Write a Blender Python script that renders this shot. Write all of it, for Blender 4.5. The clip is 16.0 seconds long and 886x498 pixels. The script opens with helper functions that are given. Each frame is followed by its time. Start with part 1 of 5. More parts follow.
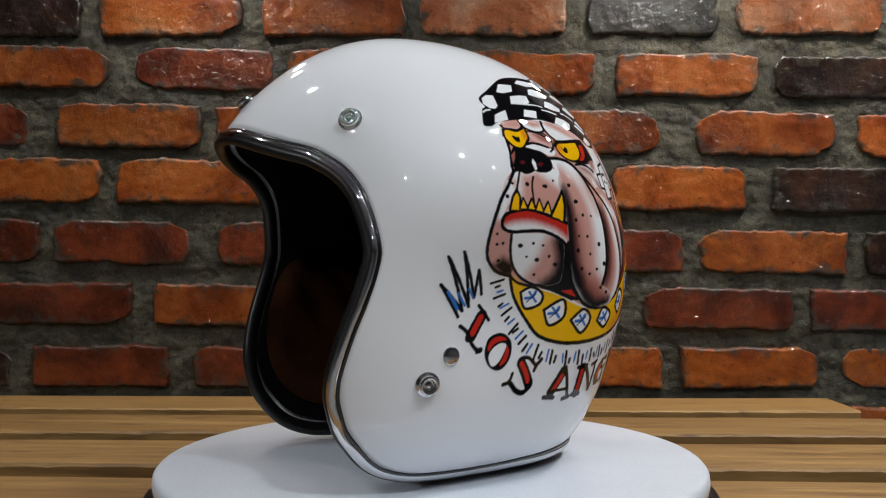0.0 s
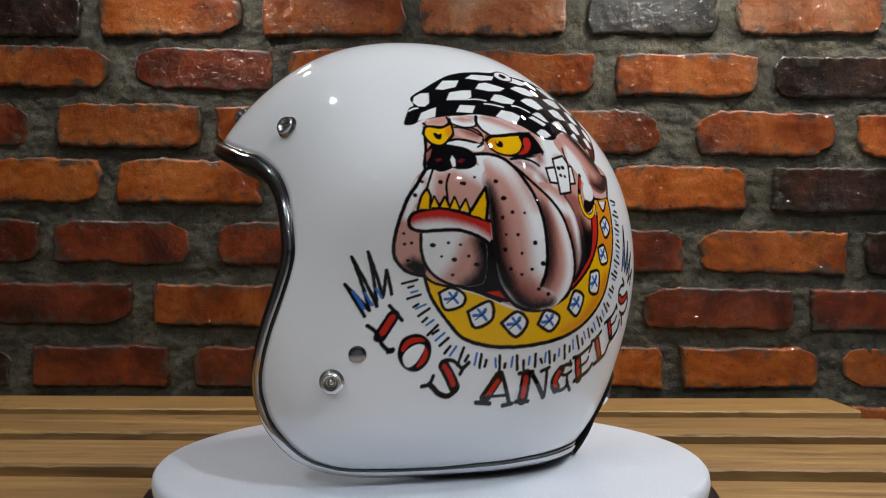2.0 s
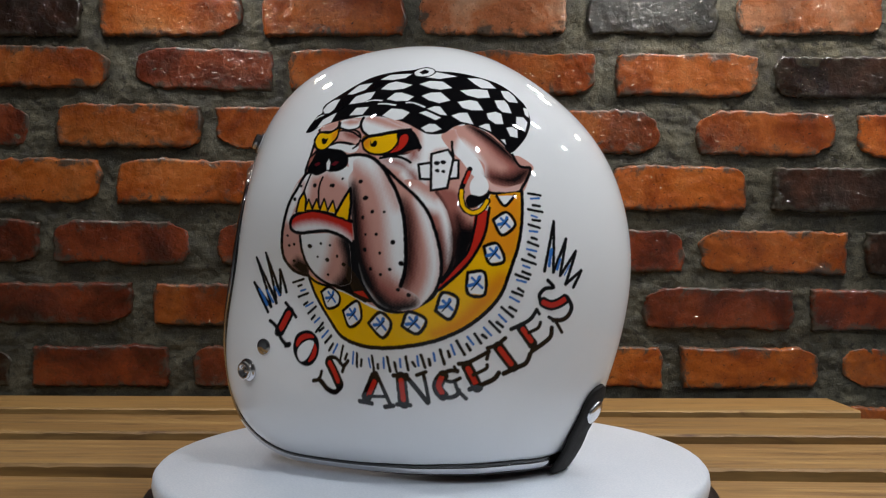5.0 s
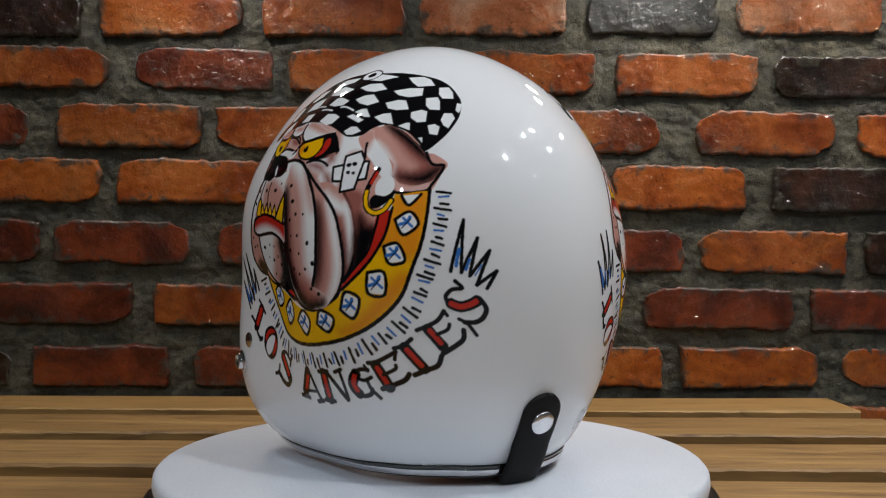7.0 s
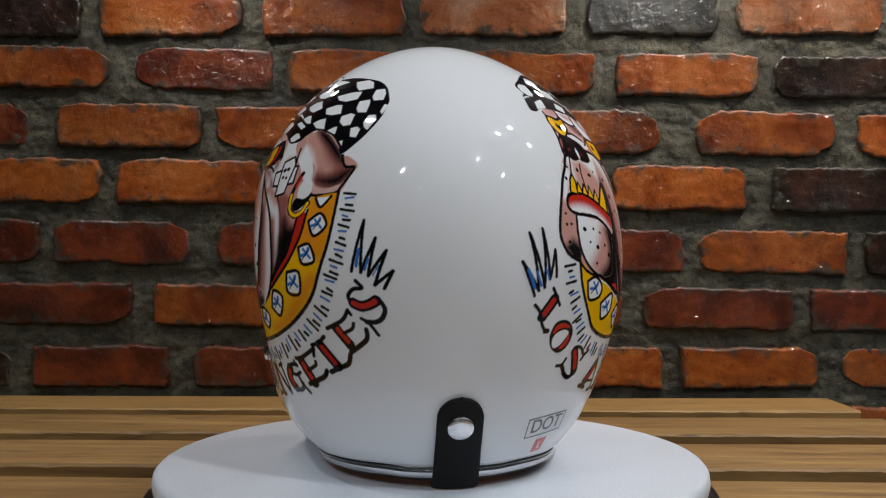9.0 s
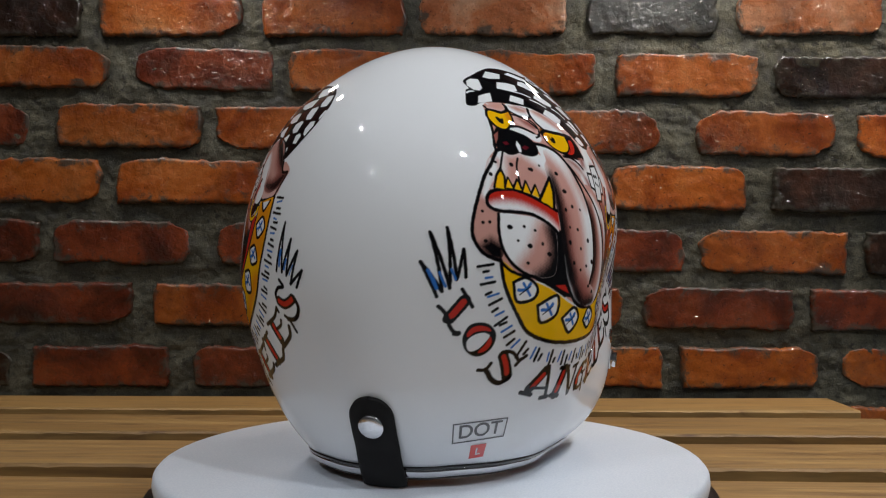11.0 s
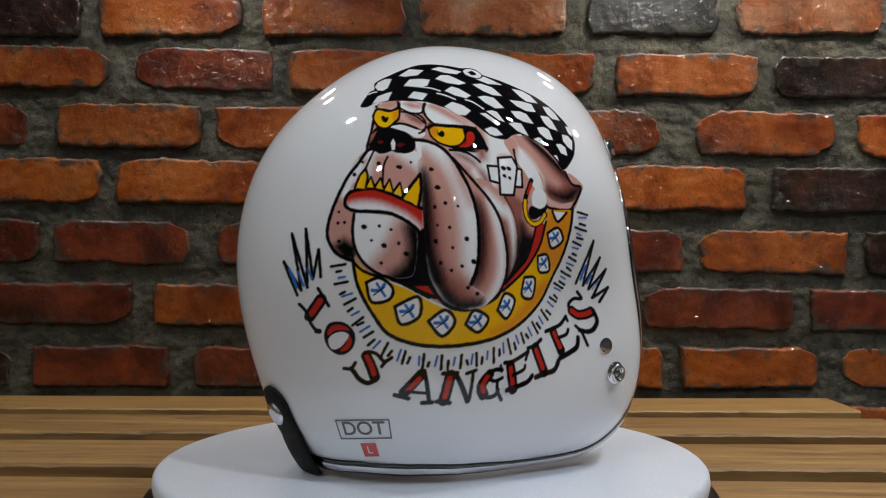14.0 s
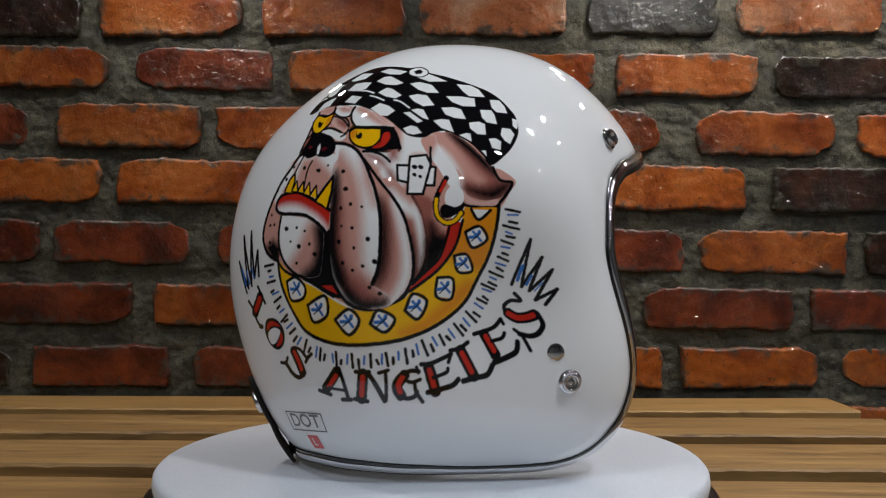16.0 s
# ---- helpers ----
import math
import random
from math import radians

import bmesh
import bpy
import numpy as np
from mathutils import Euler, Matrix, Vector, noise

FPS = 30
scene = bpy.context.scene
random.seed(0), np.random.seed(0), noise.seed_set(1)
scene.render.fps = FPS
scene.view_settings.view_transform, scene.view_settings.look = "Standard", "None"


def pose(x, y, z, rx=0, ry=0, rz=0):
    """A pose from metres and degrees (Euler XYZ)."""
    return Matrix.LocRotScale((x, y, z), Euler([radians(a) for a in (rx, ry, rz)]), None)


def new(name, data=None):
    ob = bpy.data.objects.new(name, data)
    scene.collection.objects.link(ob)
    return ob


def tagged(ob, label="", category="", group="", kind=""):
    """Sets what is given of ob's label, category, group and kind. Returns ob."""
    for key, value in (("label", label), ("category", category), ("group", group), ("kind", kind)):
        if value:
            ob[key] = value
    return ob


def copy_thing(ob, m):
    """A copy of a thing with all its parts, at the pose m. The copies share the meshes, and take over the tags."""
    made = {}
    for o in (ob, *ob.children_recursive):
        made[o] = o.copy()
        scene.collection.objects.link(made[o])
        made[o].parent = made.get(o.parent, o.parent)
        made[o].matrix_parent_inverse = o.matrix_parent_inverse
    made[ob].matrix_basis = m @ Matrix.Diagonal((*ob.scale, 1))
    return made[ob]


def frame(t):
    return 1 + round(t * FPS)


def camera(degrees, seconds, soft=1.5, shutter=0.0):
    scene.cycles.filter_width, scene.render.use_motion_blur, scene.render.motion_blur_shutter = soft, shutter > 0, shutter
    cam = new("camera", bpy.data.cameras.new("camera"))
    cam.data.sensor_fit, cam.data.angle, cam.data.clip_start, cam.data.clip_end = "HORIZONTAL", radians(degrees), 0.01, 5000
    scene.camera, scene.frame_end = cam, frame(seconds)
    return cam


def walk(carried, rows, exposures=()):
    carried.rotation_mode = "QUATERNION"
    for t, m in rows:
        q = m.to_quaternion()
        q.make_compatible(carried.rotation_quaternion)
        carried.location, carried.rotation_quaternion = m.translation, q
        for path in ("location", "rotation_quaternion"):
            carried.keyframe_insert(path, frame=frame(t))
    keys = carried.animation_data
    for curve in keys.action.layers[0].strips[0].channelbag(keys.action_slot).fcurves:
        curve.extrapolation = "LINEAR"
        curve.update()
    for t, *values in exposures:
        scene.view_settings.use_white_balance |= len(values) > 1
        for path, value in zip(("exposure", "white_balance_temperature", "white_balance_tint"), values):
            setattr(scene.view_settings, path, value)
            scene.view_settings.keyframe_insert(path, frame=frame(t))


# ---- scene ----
cam = camera(53.63, 16.0, soft=1.15)
EYE = (0.0067, -0.640, 0.938)
walk(cam, [(0.0, pose(*EYE, 91.0, 0, 0)), (16.0, pose(*EYE, 91.0, 0, 0))], [(0.0, 0.19), (4.2, 0.17), (7.0, 0.10), (8.5, 0.02), (16.0, 0.0)])

# the turntable's heading of the helmet's brow at 0 s, and its speed, in degrees
START, SPEED = -152.70, -12.178
TABLE_Z, PLATTER_Z, CEILING_Z = 0.750, 0.800, 2.700
WALL_Y = 0.625

# ---- light: a dim room with small round downlights in the ceiling ----
world = bpy.data.worlds.new("night_room")
scene.world = world
world.use_nodes = True
world.node_tree.nodes["Background"].inputs[0].default_value = (0.02, 0.022, 0.026, 1)
world.node_tree.nodes["Background"].inputs[1].default_value = 0.2

# x, y of each, and its share of the lamp power
DOWNLIGHTS = [(-1.00, -0.10, 0.6), (-1.15, -1.55, 1.7), (-0.85, -2.40, 1.8), (1.10, -0.22, 0.9), (1.22, 0.12, 0.7), (0.90, -1.15, 1.6), (0.92, -2.95, 1.8),
              (2.30, -2.15, 0.6), (1.92, -1.20, 0.5), (1.83, 0.17, 0.36), (3.60, 0.00, 0.5), (0.60, -4.15, 1.4), (3.30, -2.20, 0.3), (3.75, -2.95, 0.3)]
LAMP_POWER = 32.5
# hanging spots close to the wall, above the view
WALL_SPOTS = [(-0.50, 0.49, 1.72, 0.65), (-0.34, 0.49, 1.47, 0.20), (0.40, 0.49, 1.54, 0.40), (0.30, 0.49, 1.44, 0.12), (0.74, 0.45, 1.62, 1.3)]
WALL_SPOT_POWER = 5.2
LAMP_COLOUR, WARM_COLOUR = (0.94, 0.97, 1.0), (1.0, 0.84, 0.64)


# ---- materials ----
def material(name, colour=(0.5, 0.5, 0.5), rough=0.5, metal=0.0, coat=0.0):
    m = bpy.data.materials.new(name)
    m.use_nodes = True
    b = m.node_tree.nodes["Principled BSDF"]
    b.inputs["Base Color"].default_value = (*colour, 1)
    b.inputs["Roughness"].default_value = rough
    b.inputs["Metallic"].default_value = metal
    b.inputs["Coat Weight"].default_value = coat
    b.inputs["Coat Roughness"].default_value = 0.015
    return m


def node(m, kind, **values):
    n = m.node_tree.nodes.new(kind)
    for k, v in values.items():
        n.inputs[k.replace("_", " ")].default_value = v
    return n


def wire(m, a, out, b, into):
    m.node_tree.links.new(a.outputs[out], b.inputs[into])


def ramp(m, stops):
    n = m.node_tree.nodes.new("ShaderNodeValToRGB")
    e = n.color_ramp.elements
    while len(e) < len(stops):
        e.new(0.5)
    for el, (p, c) in zip(e, stops):
        el.position, el.color = p, (*c, 1)
    return n


def bump(m, sources, strength, distance):
    """Relief from the sum of (node, output) sources."""
    b = m.node_tree.nodes["Principled BSDF"]
    last = None
    for src, out, amount in sources:
        n = node(m, "ShaderNodeBump", Strength=strength * amount, Distance=distance)
        wire(m, src, out, n, "Height")
        if last:
            wire(m, last, "Normal", n, "Normal")
        last = n
    wire(m, last, "Normal", b, "Normal")
    wire(m, last, "Normal", b, "Coat Normal")


def textured(name, stops, scale, rough=(0.4, 0.6), fine=400, bumps=(0.3, 0.001), stretch=(1, 1, 1), metal=0.0, random_value=0.0, detail=6.0, distortion=0.0, grain=0.45):
    """Colour by a noise at one scale, grain by a finer one, and a bump from both."""
    m = material(name, metal=metal)
    b = m.node_tree.nodes["Principled BSDF"]
    tc = m.node_tree.nodes.new("ShaderNodeTexCoord")
    mp = m.node_tree.nodes.new("ShaderNodeMapping")
    mp.inputs["Scale"].default_value = stretch
    wire(m, tc, "Object", mp, "Vector")
    info = m.node_tree.nodes.new("ShaderNodeObjectInfo")
    off = m.node_tree.nodes.new("ShaderNodeVectorMath")
    off.operation = "SCALE"
    off.inputs[0].default_value = (37, 19, 53)
    wire(m, info, "Random", off, "Scale")
    add = m.node_tree.nodes.new("ShaderNodeVectorMath")
    wire(m, mp, "Vector", add, 0)
    wire(m, off, "Vector", add, 1)
    n1 = node(m, "ShaderNodeTexNoise", Scale=scale, Detail=detail, Roughness=0.6, Distortion=distortion)
    n2 = node(m, "ShaderNodeTexNoise", Scale=fine, Detail=4.0, Roughness=0.65)
    wire(m, add, "Vector", n1, "Vector")
    wire(m, add, "Vector", n2, "Vector")
    r = ramp(m, stops)
    wire(m, n1, "Fac", r, "Fac")
    mix = m.node_tree.nodes.new("ShaderNodeMixRGB")
    mix.blend_type = "OVERLAY"
    mix.inputs["Fac"].default_value = grain
    wire(m, r, "Color", mix, "Color1")
    wire(m, n2, "Fac", mix, "Color2")
    hsv = m.node_tree.nodes.new("ShaderNodeHueSaturation")
    wire(m, mix, "Color", hsv, "Color")
    if random_value:
        mr = m.node_tree.nodes.new("ShaderNodeMapRange")
        mr.inputs["To Min"].default_value, mr.inputs["To Max"].default_value = 1 - random_value, 1 + random_value
        wire(m, info, "Random", mr, "Value")
        wire(m, mr, "Result", hsv, "Value")
    wire(m, hsv, "Color", b, "Base Color")
    rr = m.node_tree.nodes.new("ShaderNodeMapRange")
    rr.inputs["From Min"].default_value, rr.inputs["From Max"].default_value = 0.3, 0.7
    rr.inputs["To Min"].default_value, rr.inputs["To Max"].default_value = rough
    wire(m, n1, "Fac", rr, "Value")
    wire(m, rr, "Result", b, "Roughness")
    bump(m, [(n1, "Fac", 1.0), (n2, "Fac", 0.6)], bumps[0], bumps[1])
    return m


WHITE = material("white_gloss_paint", (0.80, 0.81, 0.825), 0.3, coat=1.0)
WHITE.node_tree.nodes["Principled BSDF"].inputs["Specular IOR Level"].default_value = 0.0
CHROME = material("chrome", (0.60, 0.60, 0.62), 0.07, 1.0)
STEEL = textured("brushed_steel", [(0.3, (0.62, 0.62, 0.64)), (0.7, (0.75, 0.75, 0.77))], 60, (0.12, 0.3), metal=1.0, bumps=(0.05, 0.0003))
RUBBER = material("black_rubber", (0.008, 0.008, 0.008), 0.35)
GLOSS_BLACK = material("black_lacquer", (0.006, 0.006, 0.006), 0.2, coat=0.6)
LEATHER = textured("black_leather", [(0.35, (0.004, 0.0035, 0.0035)), (0.65, (0.009, 0.008, 0.008))], 120, (0.6, 0.78), fine=900, bumps=(0.4, 0.0004))
LEATHER.node_tree.nodes["Principled BSDF"].inputs["Specular IOR Level"].default_value = 0.22
LINER = textured("black_lining_cloth", [(0.3, (0.0025, 0.002, 0.002)), (0.7, (0.006, 0.005, 0.0045))], 60, (0.8, 0.95), fine=1200, bumps=(0.3, 0.0006))
SUEDE = textured("brown_suede", [(0.3, (0.014, 0.0045, 0.0016)), (0.7, (0.042, 0.014, 0.004))], 40, (0.8, 0.95), fine=900, bumps=(0.3, 0.0008))
LINER.node_tree.nodes["Principled BSDF"].inputs["Specular IOR Level"].default_value = 0.05
SUEDE.node_tree.nodes["Principled BSDF"].inputs["Specular IOR Level"].default_value = 0.05
PLASTIC = textured("white_turntable_plastic", [(0.3, (0.60, 0.645, 0.715)), (0.7, (0.65, 0.69, 0.76))], 18, (0.32, 0.42), fine=700, bumps=(0.03, 0.0003))
PLASTER = textured("grey_plaster", [(0.3, (0.24, 0.24, 0.244)), (0.7, (0.32, 0.32, 0.324))], 3, (0.8, 0.95), fine=150)
FLOORING = textured("dark_concrete", [(0.3, (0.16, 0.158, 0.155)), (0.7, (0.27, 0.262, 0.25))], 4, (0.5, 0.8), fine=120)
MORTAR = textured("grey_cement_mortar", [(0.30, (0.0134, 0.0125, 0.0072)), (0.5, (0.0430, 0.0396, 0.0243)), (0.70, (0.0915, 0.0844, 0.0552))], 30, (0.5, 0.85), fine=380,
                  bumps=(1.0, 0.0026), distortion=0.3, detail=12, grain=0.85)


def roughcast(m):
    """Dark pits and pale sand grains in the cement."""
    b = m.node_tree.nodes["Principled BSDF"]
    last = b.inputs["Base Color"].links[0].from_node
    tc = m.node_tree.nodes.new("ShaderNodeTexCoord")
    for scale, lo, hi, colour in ((130.0, 0.33, 0.42, (0.008, 0.0075, 0.006)), (55.0, 0.30, 0.40, (0.012, 0.011, 0.008)), (240.0, 0.36, 0.30, (0.16, 0.15, 0.125))):
        n = node(m, "ShaderNodeTexNoise", Scale=scale, Detail=4.0, Roughness=0.6, Distortion=0.5)
        wire(m, tc, "Object", n, "Vector")
        r = m.node_tree.nodes.new("ShaderNodeMapRange")
        r.inputs["From Min"].default_value, r.inputs["From Max"].default_value = (lo, hi) if lo < hi else (1 - lo, 1 - hi)
        r.inputs["To Min"].default_value, r.inputs["To Max"].default_value = (0.85, 0.0) if lo < hi else (0.0, 0.6)
        wire(m, n, "Fac", r, "Value")
        mix = m.node_tree.nodes.new("ShaderNodeMixRGB")
        wire(m, r, "Result", mix, "Fac")
        wire(m, last, "Color", mix, "Color1")
        mix.inputs["Color2"].default_value = (*colour, 1)
        last = mix
    wire(m, last, "Color", b, "Base Color")


roughcast(MORTAR)


def brick_material(name, stops, rough, lime=0.5, edge=0.9, gloss=0.8):
    """Fired clay under a worn glossy sealer: blotches, grain, pits, soot, and cement dragged over the arrises."""
    m = textured(name, stops, 9, rough, fine=320, bumps=(0.45, 0.0016), random_value=0.20, distortion=0.7, detail=12)
    b = m.node_tree.nodes["Principled BSDF"]
    b.inputs["Coat Roughness"].default_value = 0.07
    b.inputs["Specular IOR Level"].default_value = 0.25
    base = b.inputs["Base Color"].links[0].from_node
    tc = m.node_tree.nodes.new("ShaderNodeTexCoord")
    info = m.node_tree.nodes.new("ShaderNodeObjectInfo")

    def maths(op, x, y):
        n = m.node_tree.nodes.new("ShaderNodeMath")
        n.operation = op
        for k, q in enumerate((x, y)):
            if isinstance(q, tuple):
                wire(m, q[0], q[1], n, k)
            else:
                n.inputs[k].default_value = q
        return n, "Value"

    seed = maths("MULTIPLY", (info, "Random"), 50.0)

    def cloud(scale, detail, distortion):
        n = node(m, "ShaderNodeTexNoise", Scale=scale, Detail=detail, Roughness=0.7, Distortion=distortion)
        n.noise_dimensions = "4D"
        wire(m, tc, "Object", n, "Vector")
        wire(m, seed[0], seed[1], n, "W")
        return n

    def over(colour_node, fac, colour, blend="MIX"):
        mix = m.node_tree.nodes.new("ShaderNodeMixRGB")
        mix.blend_type = blend
        wire(m, fac[0], fac[1], mix, "Fac")
        wire(m, colour_node, "Color", mix, "Color1")
        mix.inputs["Color2"].default_value = (*colour, 1)
        return mix

    # soot and overfired patches
    soot = ramp(m, [(0.52, (0, 0, 0)), (0.74, (0.6, 0.6, 0.6))])
    wire(m, cloud(13.0, 6.0, 0.6), "Fac", soot, "Fac")
    last = over(base, (soot, "Color"), (0.030, 0.010, 0.004))
    # thin lime bloom; on BRICK_PALE this pale colour stands in for sheen
    cut = ramp(m, [(0.55, (0, 0, 0)), (0.74, (lime, lime, lime))])
    wire(m, cloud(27.0, 10.0, 1.2), "Fac", cut, "Fac")
    last = over(last, (cut, "Color"), (0.20, 0.125, 0.075))
    # cement dragged over the edges
    sep = m.node_tree.nodes.new("ShaderNodeSeparateXYZ")
    wire(m, tc, "Generated", sep, "Vector")
    near = []
    for axis, aspect in (("X", 3.3), ("Z", 1.0)):
        d = maths("ABSOLUTE", maths("SUBTRACT", (sep, axis), 0.5), 0.0)
        near.append(maths("MULTIPLY", maths("SUBTRACT", 0.5, d), 2 * aspect))
    reach = maths("ADD", maths("MINIMUM", near[0], near[1]), maths("MULTIPLY", maths("SUBTRACT", (cloud(38.0, 10.0, 0.8), "Fac"), 0.5), 2.8))
    film = ramp(m, [(0.0, (edge, edge, edge)), (0.34, (0, 0, 0))])
    wire(m, reach[0], reach[1], film, "Fac")
    last = over(last, (film, "Color"), (0.040, 0.037, 0.028))
    pits = node(m, "ShaderNodeTexNoise", Scale=170.0, Detail=3.0, Roughness=0.6)
    wire(m, tc, "Object", pits, "Vector")
    hole = ramp(m, [(0.30, (0.85, 0.85, 0.85)), (0.38, (0, 0, 0))])
    wire(m, pits, "Fac", hole, "Fac")
    last = over(last, (hole, "Color"), (0.012, 0.006, 0.004))
    wire(m, last, "Color", b, "Base Color")
    # the sealer lies thick in patches and is worn off in others
    sealer = ramp(m, [(0.34, (0.2, 0.2, 0.2)), (0.52, (gloss, gloss, gloss))])
    wire(m, cloud(16.0, 8.0, 0.4), "Fac", sealer, "Fac")
    wire(m, sealer, "Color", b, "Coat Weight")
    wrinkle = node(m, "ShaderNodeTexNoise", Scale=120.0, Detail=2.0, Roughness=0.5, Distortion=0.6)
    wire(m, tc, "Object", wrinkle, "Vector")
    dimple = node(m, "ShaderNodeBump", Strength=1.0, Distance=0.0047)
    wire(m, wrinkle, "Fac", dimple, "Height")
    wire(m, dimple, "Normal", b, "Coat Normal")
    return m


BRICK = brick_material("orange_clay_brick", [(0.28, (0.0690, 0.0098, 0.0014)), (0.42, (0.1725, 0.0322, 0.0028)), (0.56, (0.2760, 0.0667, 0.0057)), (0.74, (0.3335, 0.1150, 0.0230))], (0.25, 0.55), 0.28)
# dark red clay, deepened further to stand for weaker light low down
BRICK_RED = brick_material("dark_red_clay_brick", [(0.30, (0.0184, 0.0034, 0.0011)), (0.45, (0.0805, 0.0109, 0.0014)), (0.60, (0.1667, 0.0276, 0.0025)), (0.76, (0.1380, 0.0414, 0.0103))], (0.3, 0.6), 0.2)
BRICK_DARK = brick_material("burnt_brick", [(0.3, (0.0046, 0.0032, 0.0023)), (0.55, (0.0172, 0.0069, 0.0034)), (0.8, (0.0862, 0.0218, 0.0057))], (0.15, 0.45), 0.12, gloss=0.5)
BRICK_GREY = brick_material("cement_smeared_brick", [(0.3, (0.0138, 0.0138, 0.0132)), (0.55, (0.0345, 0.0345, 0.0333)), (0.8, (0.0747, 0.0725, 0.0667))], (0.2, 0.5), 0.15, gloss=0.5)
# pink clay, paled in its colour to carry the lamps' sheen up there
BRICK_PALE = brick_material("sheen_paled_pink_brick", [(0.3, (0.1495, 0.0322, 0.0092)), (0.5, (0.2990, 0.1035, 0.0403)), (0.75, (0.4140, 0.2530, 0.1610))], (0.15, 0.4), 0.7)


def wood_material(name, dark, mid, light):
    """Raw sawn pine: streaked grain, with darker stains and a few knots."""
    m = textured(name, [(0.30, dark), (0.5, mid), (0.68, light)], 4.0, (0.5, 0.7), fine=15, bumps=(0.35, 0.0014), stretch=(0.6, 14, 14), random_value=0.12, distortion=0.5, detail=10.0, grain=0.6)
    b = m.node_tree.nodes["Principled BSDF"]
    base = b.inputs["Base Color"].links[0].from_node
    tc = m.node_tree.nodes.new("ShaderNodeTexCoord")
    mp = m.node_tree.nodes.new("ShaderNodeMapping")
    mp.inputs["Scale"].default_value = (1.0, 5.5, 5.5)
    wire(m, tc, "Object", mp, "Vector")
    stain = node(m, "ShaderNodeTexNoise", Scale=7.0, Detail=8.0, Roughness=0.65, Distortion=1.2)
    wire(m, mp, "Vector", stain, "Vector")
    tone = ramp(m, [(0.30, (0.52, 0.43, 0.33)), (0.44, (0.93, 0.91, 0.88)), (0.70, (1.12, 1.08, 1.0))])
    wire(m, stain, "Fac", tone, "Fac")
    knots = node(m, "ShaderNodeTexVoronoi", Scale=5.0)
    wire(m, mp, "Vector", knots, "Vector")
    eye = ramp(m, [(0.03, (0.35, 0.24, 0.16)), (0.09, (1, 1, 1))])
    wire(m, knots, "Distance", eye, "Fac")
    last = base
    for n in (tone, eye):
        mul = m.node_tree.nodes.new("ShaderNodeMixRGB")
        mul.blend_type = "MULTIPLY"
        mul.inputs["Fac"].default_value = 1.0
        wire(m, last, "Color", mul, "Color1")
        wire(m, n, "Color", mul, "Color2")
        last = mul
    wire(m, last, "Color", b, "Base Color")
    return m


PINE = wood_material("raw_pine", (0.165, 0.084, 0.0215), (0.220, 0.121, 0.034), (0.280, 0.166, 0.054))


# ---- mesh helpers ----
def part(name, bm, mat, parent=None, label="", smooth=True):
    me = bpy.data.meshes.new(name)
    bm.to_mesh(me)
    bm.free()
    me.materials.append(mat)
    if smooth:
        me.polygons.foreach_set("use_smooth", [True] * len(me.polygons))
    ob = new(name, me)
    if parent:
        ob.parent = parent
    if label:
        tagged(ob, label)
    return ob


def grid_mesh(name, verts, rows, cols, mat, parent=None, label="", closed=False, flip=False):
    """A mesh from a rows x cols lattice of points; closed: the columns wrap round."""
    verts = np.asarray(verts, float).reshape(-1, 3)
    i, j = np.meshgrid(np.arange(rows - 1), np.arange(cols if closed else cols - 1), indexing="ij")
    j2 = (j + 1) % cols
    q = np.stack([i * cols + j, i * cols + j2, (i + 1) * cols + j2, (i + 1) * cols + j], -1).reshape(-1, 4)
    if flip:
        q = q[:, ::-1]
    me = bpy.data.meshes.new(name)
    me.from_pydata(verts.tolist(), [], q.tolist())
    me.materials.append(mat)
    me.polygons.foreach_set("use_smooth", [True] * len(me.polygons))
    ob = new(name, me)
    if parent:
        ob.parent = parent
    if label:
        tagged(ob, label)
    return ob


def box(bm, x0, x1, y0, y1, z0, z1, bevel=0.0):
    m = Matrix.Translation(((x0 + x1) / 2, (y0 + y1) / 2, (z0 + z1) / 2)) @ Matrix.Diagonal((x1 - x0, y1 - y0, z1 - z0, 1))
    vs = bmesh.ops.create_cube(bm, size=1, matrix=m)["verts"]
    if bevel:
        es = list({e for v in vs for e in v.link_edges})
        bmesh.ops.bevel(bm, geom=es, offset=bevel, segments=2, affect="EDGES")
    return bm


def lathe(profile, steps=48):
    """A bmesh turned about z from (radius, height) pairs."""
    bm = bmesh.new()
    rings = []
    for r, z in profile:
        if r < 1e-6:
            rings.append([bm.verts.new((0, 0, z))])
        else:
            rings.append([bm.verts.new((r * math.cos(a), r * math.sin(a), z)) for a in (2 * math.pi * k / steps for k in range(steps))])
    for a, b in zip(rings, rings[1:]):
        for k in range(steps):
            f = [a[k % len(a)], a[(k + 1) % len(a)], b[(k + 1) % len(b)], b[k % len(b)]]
            f = list(dict.fromkeys(f))
            if len(f) > 2:
                bm.faces.new(f)
    bmesh.ops.recalc_face_normals(bm, faces=bm.faces)
    return bm


def empty(name, m, label, category, group=""):
    ob = new(name)
    ob.empty_display_size = 0.05
    ob.matrix_basis = m
    return tagged(ob, label, category, group)


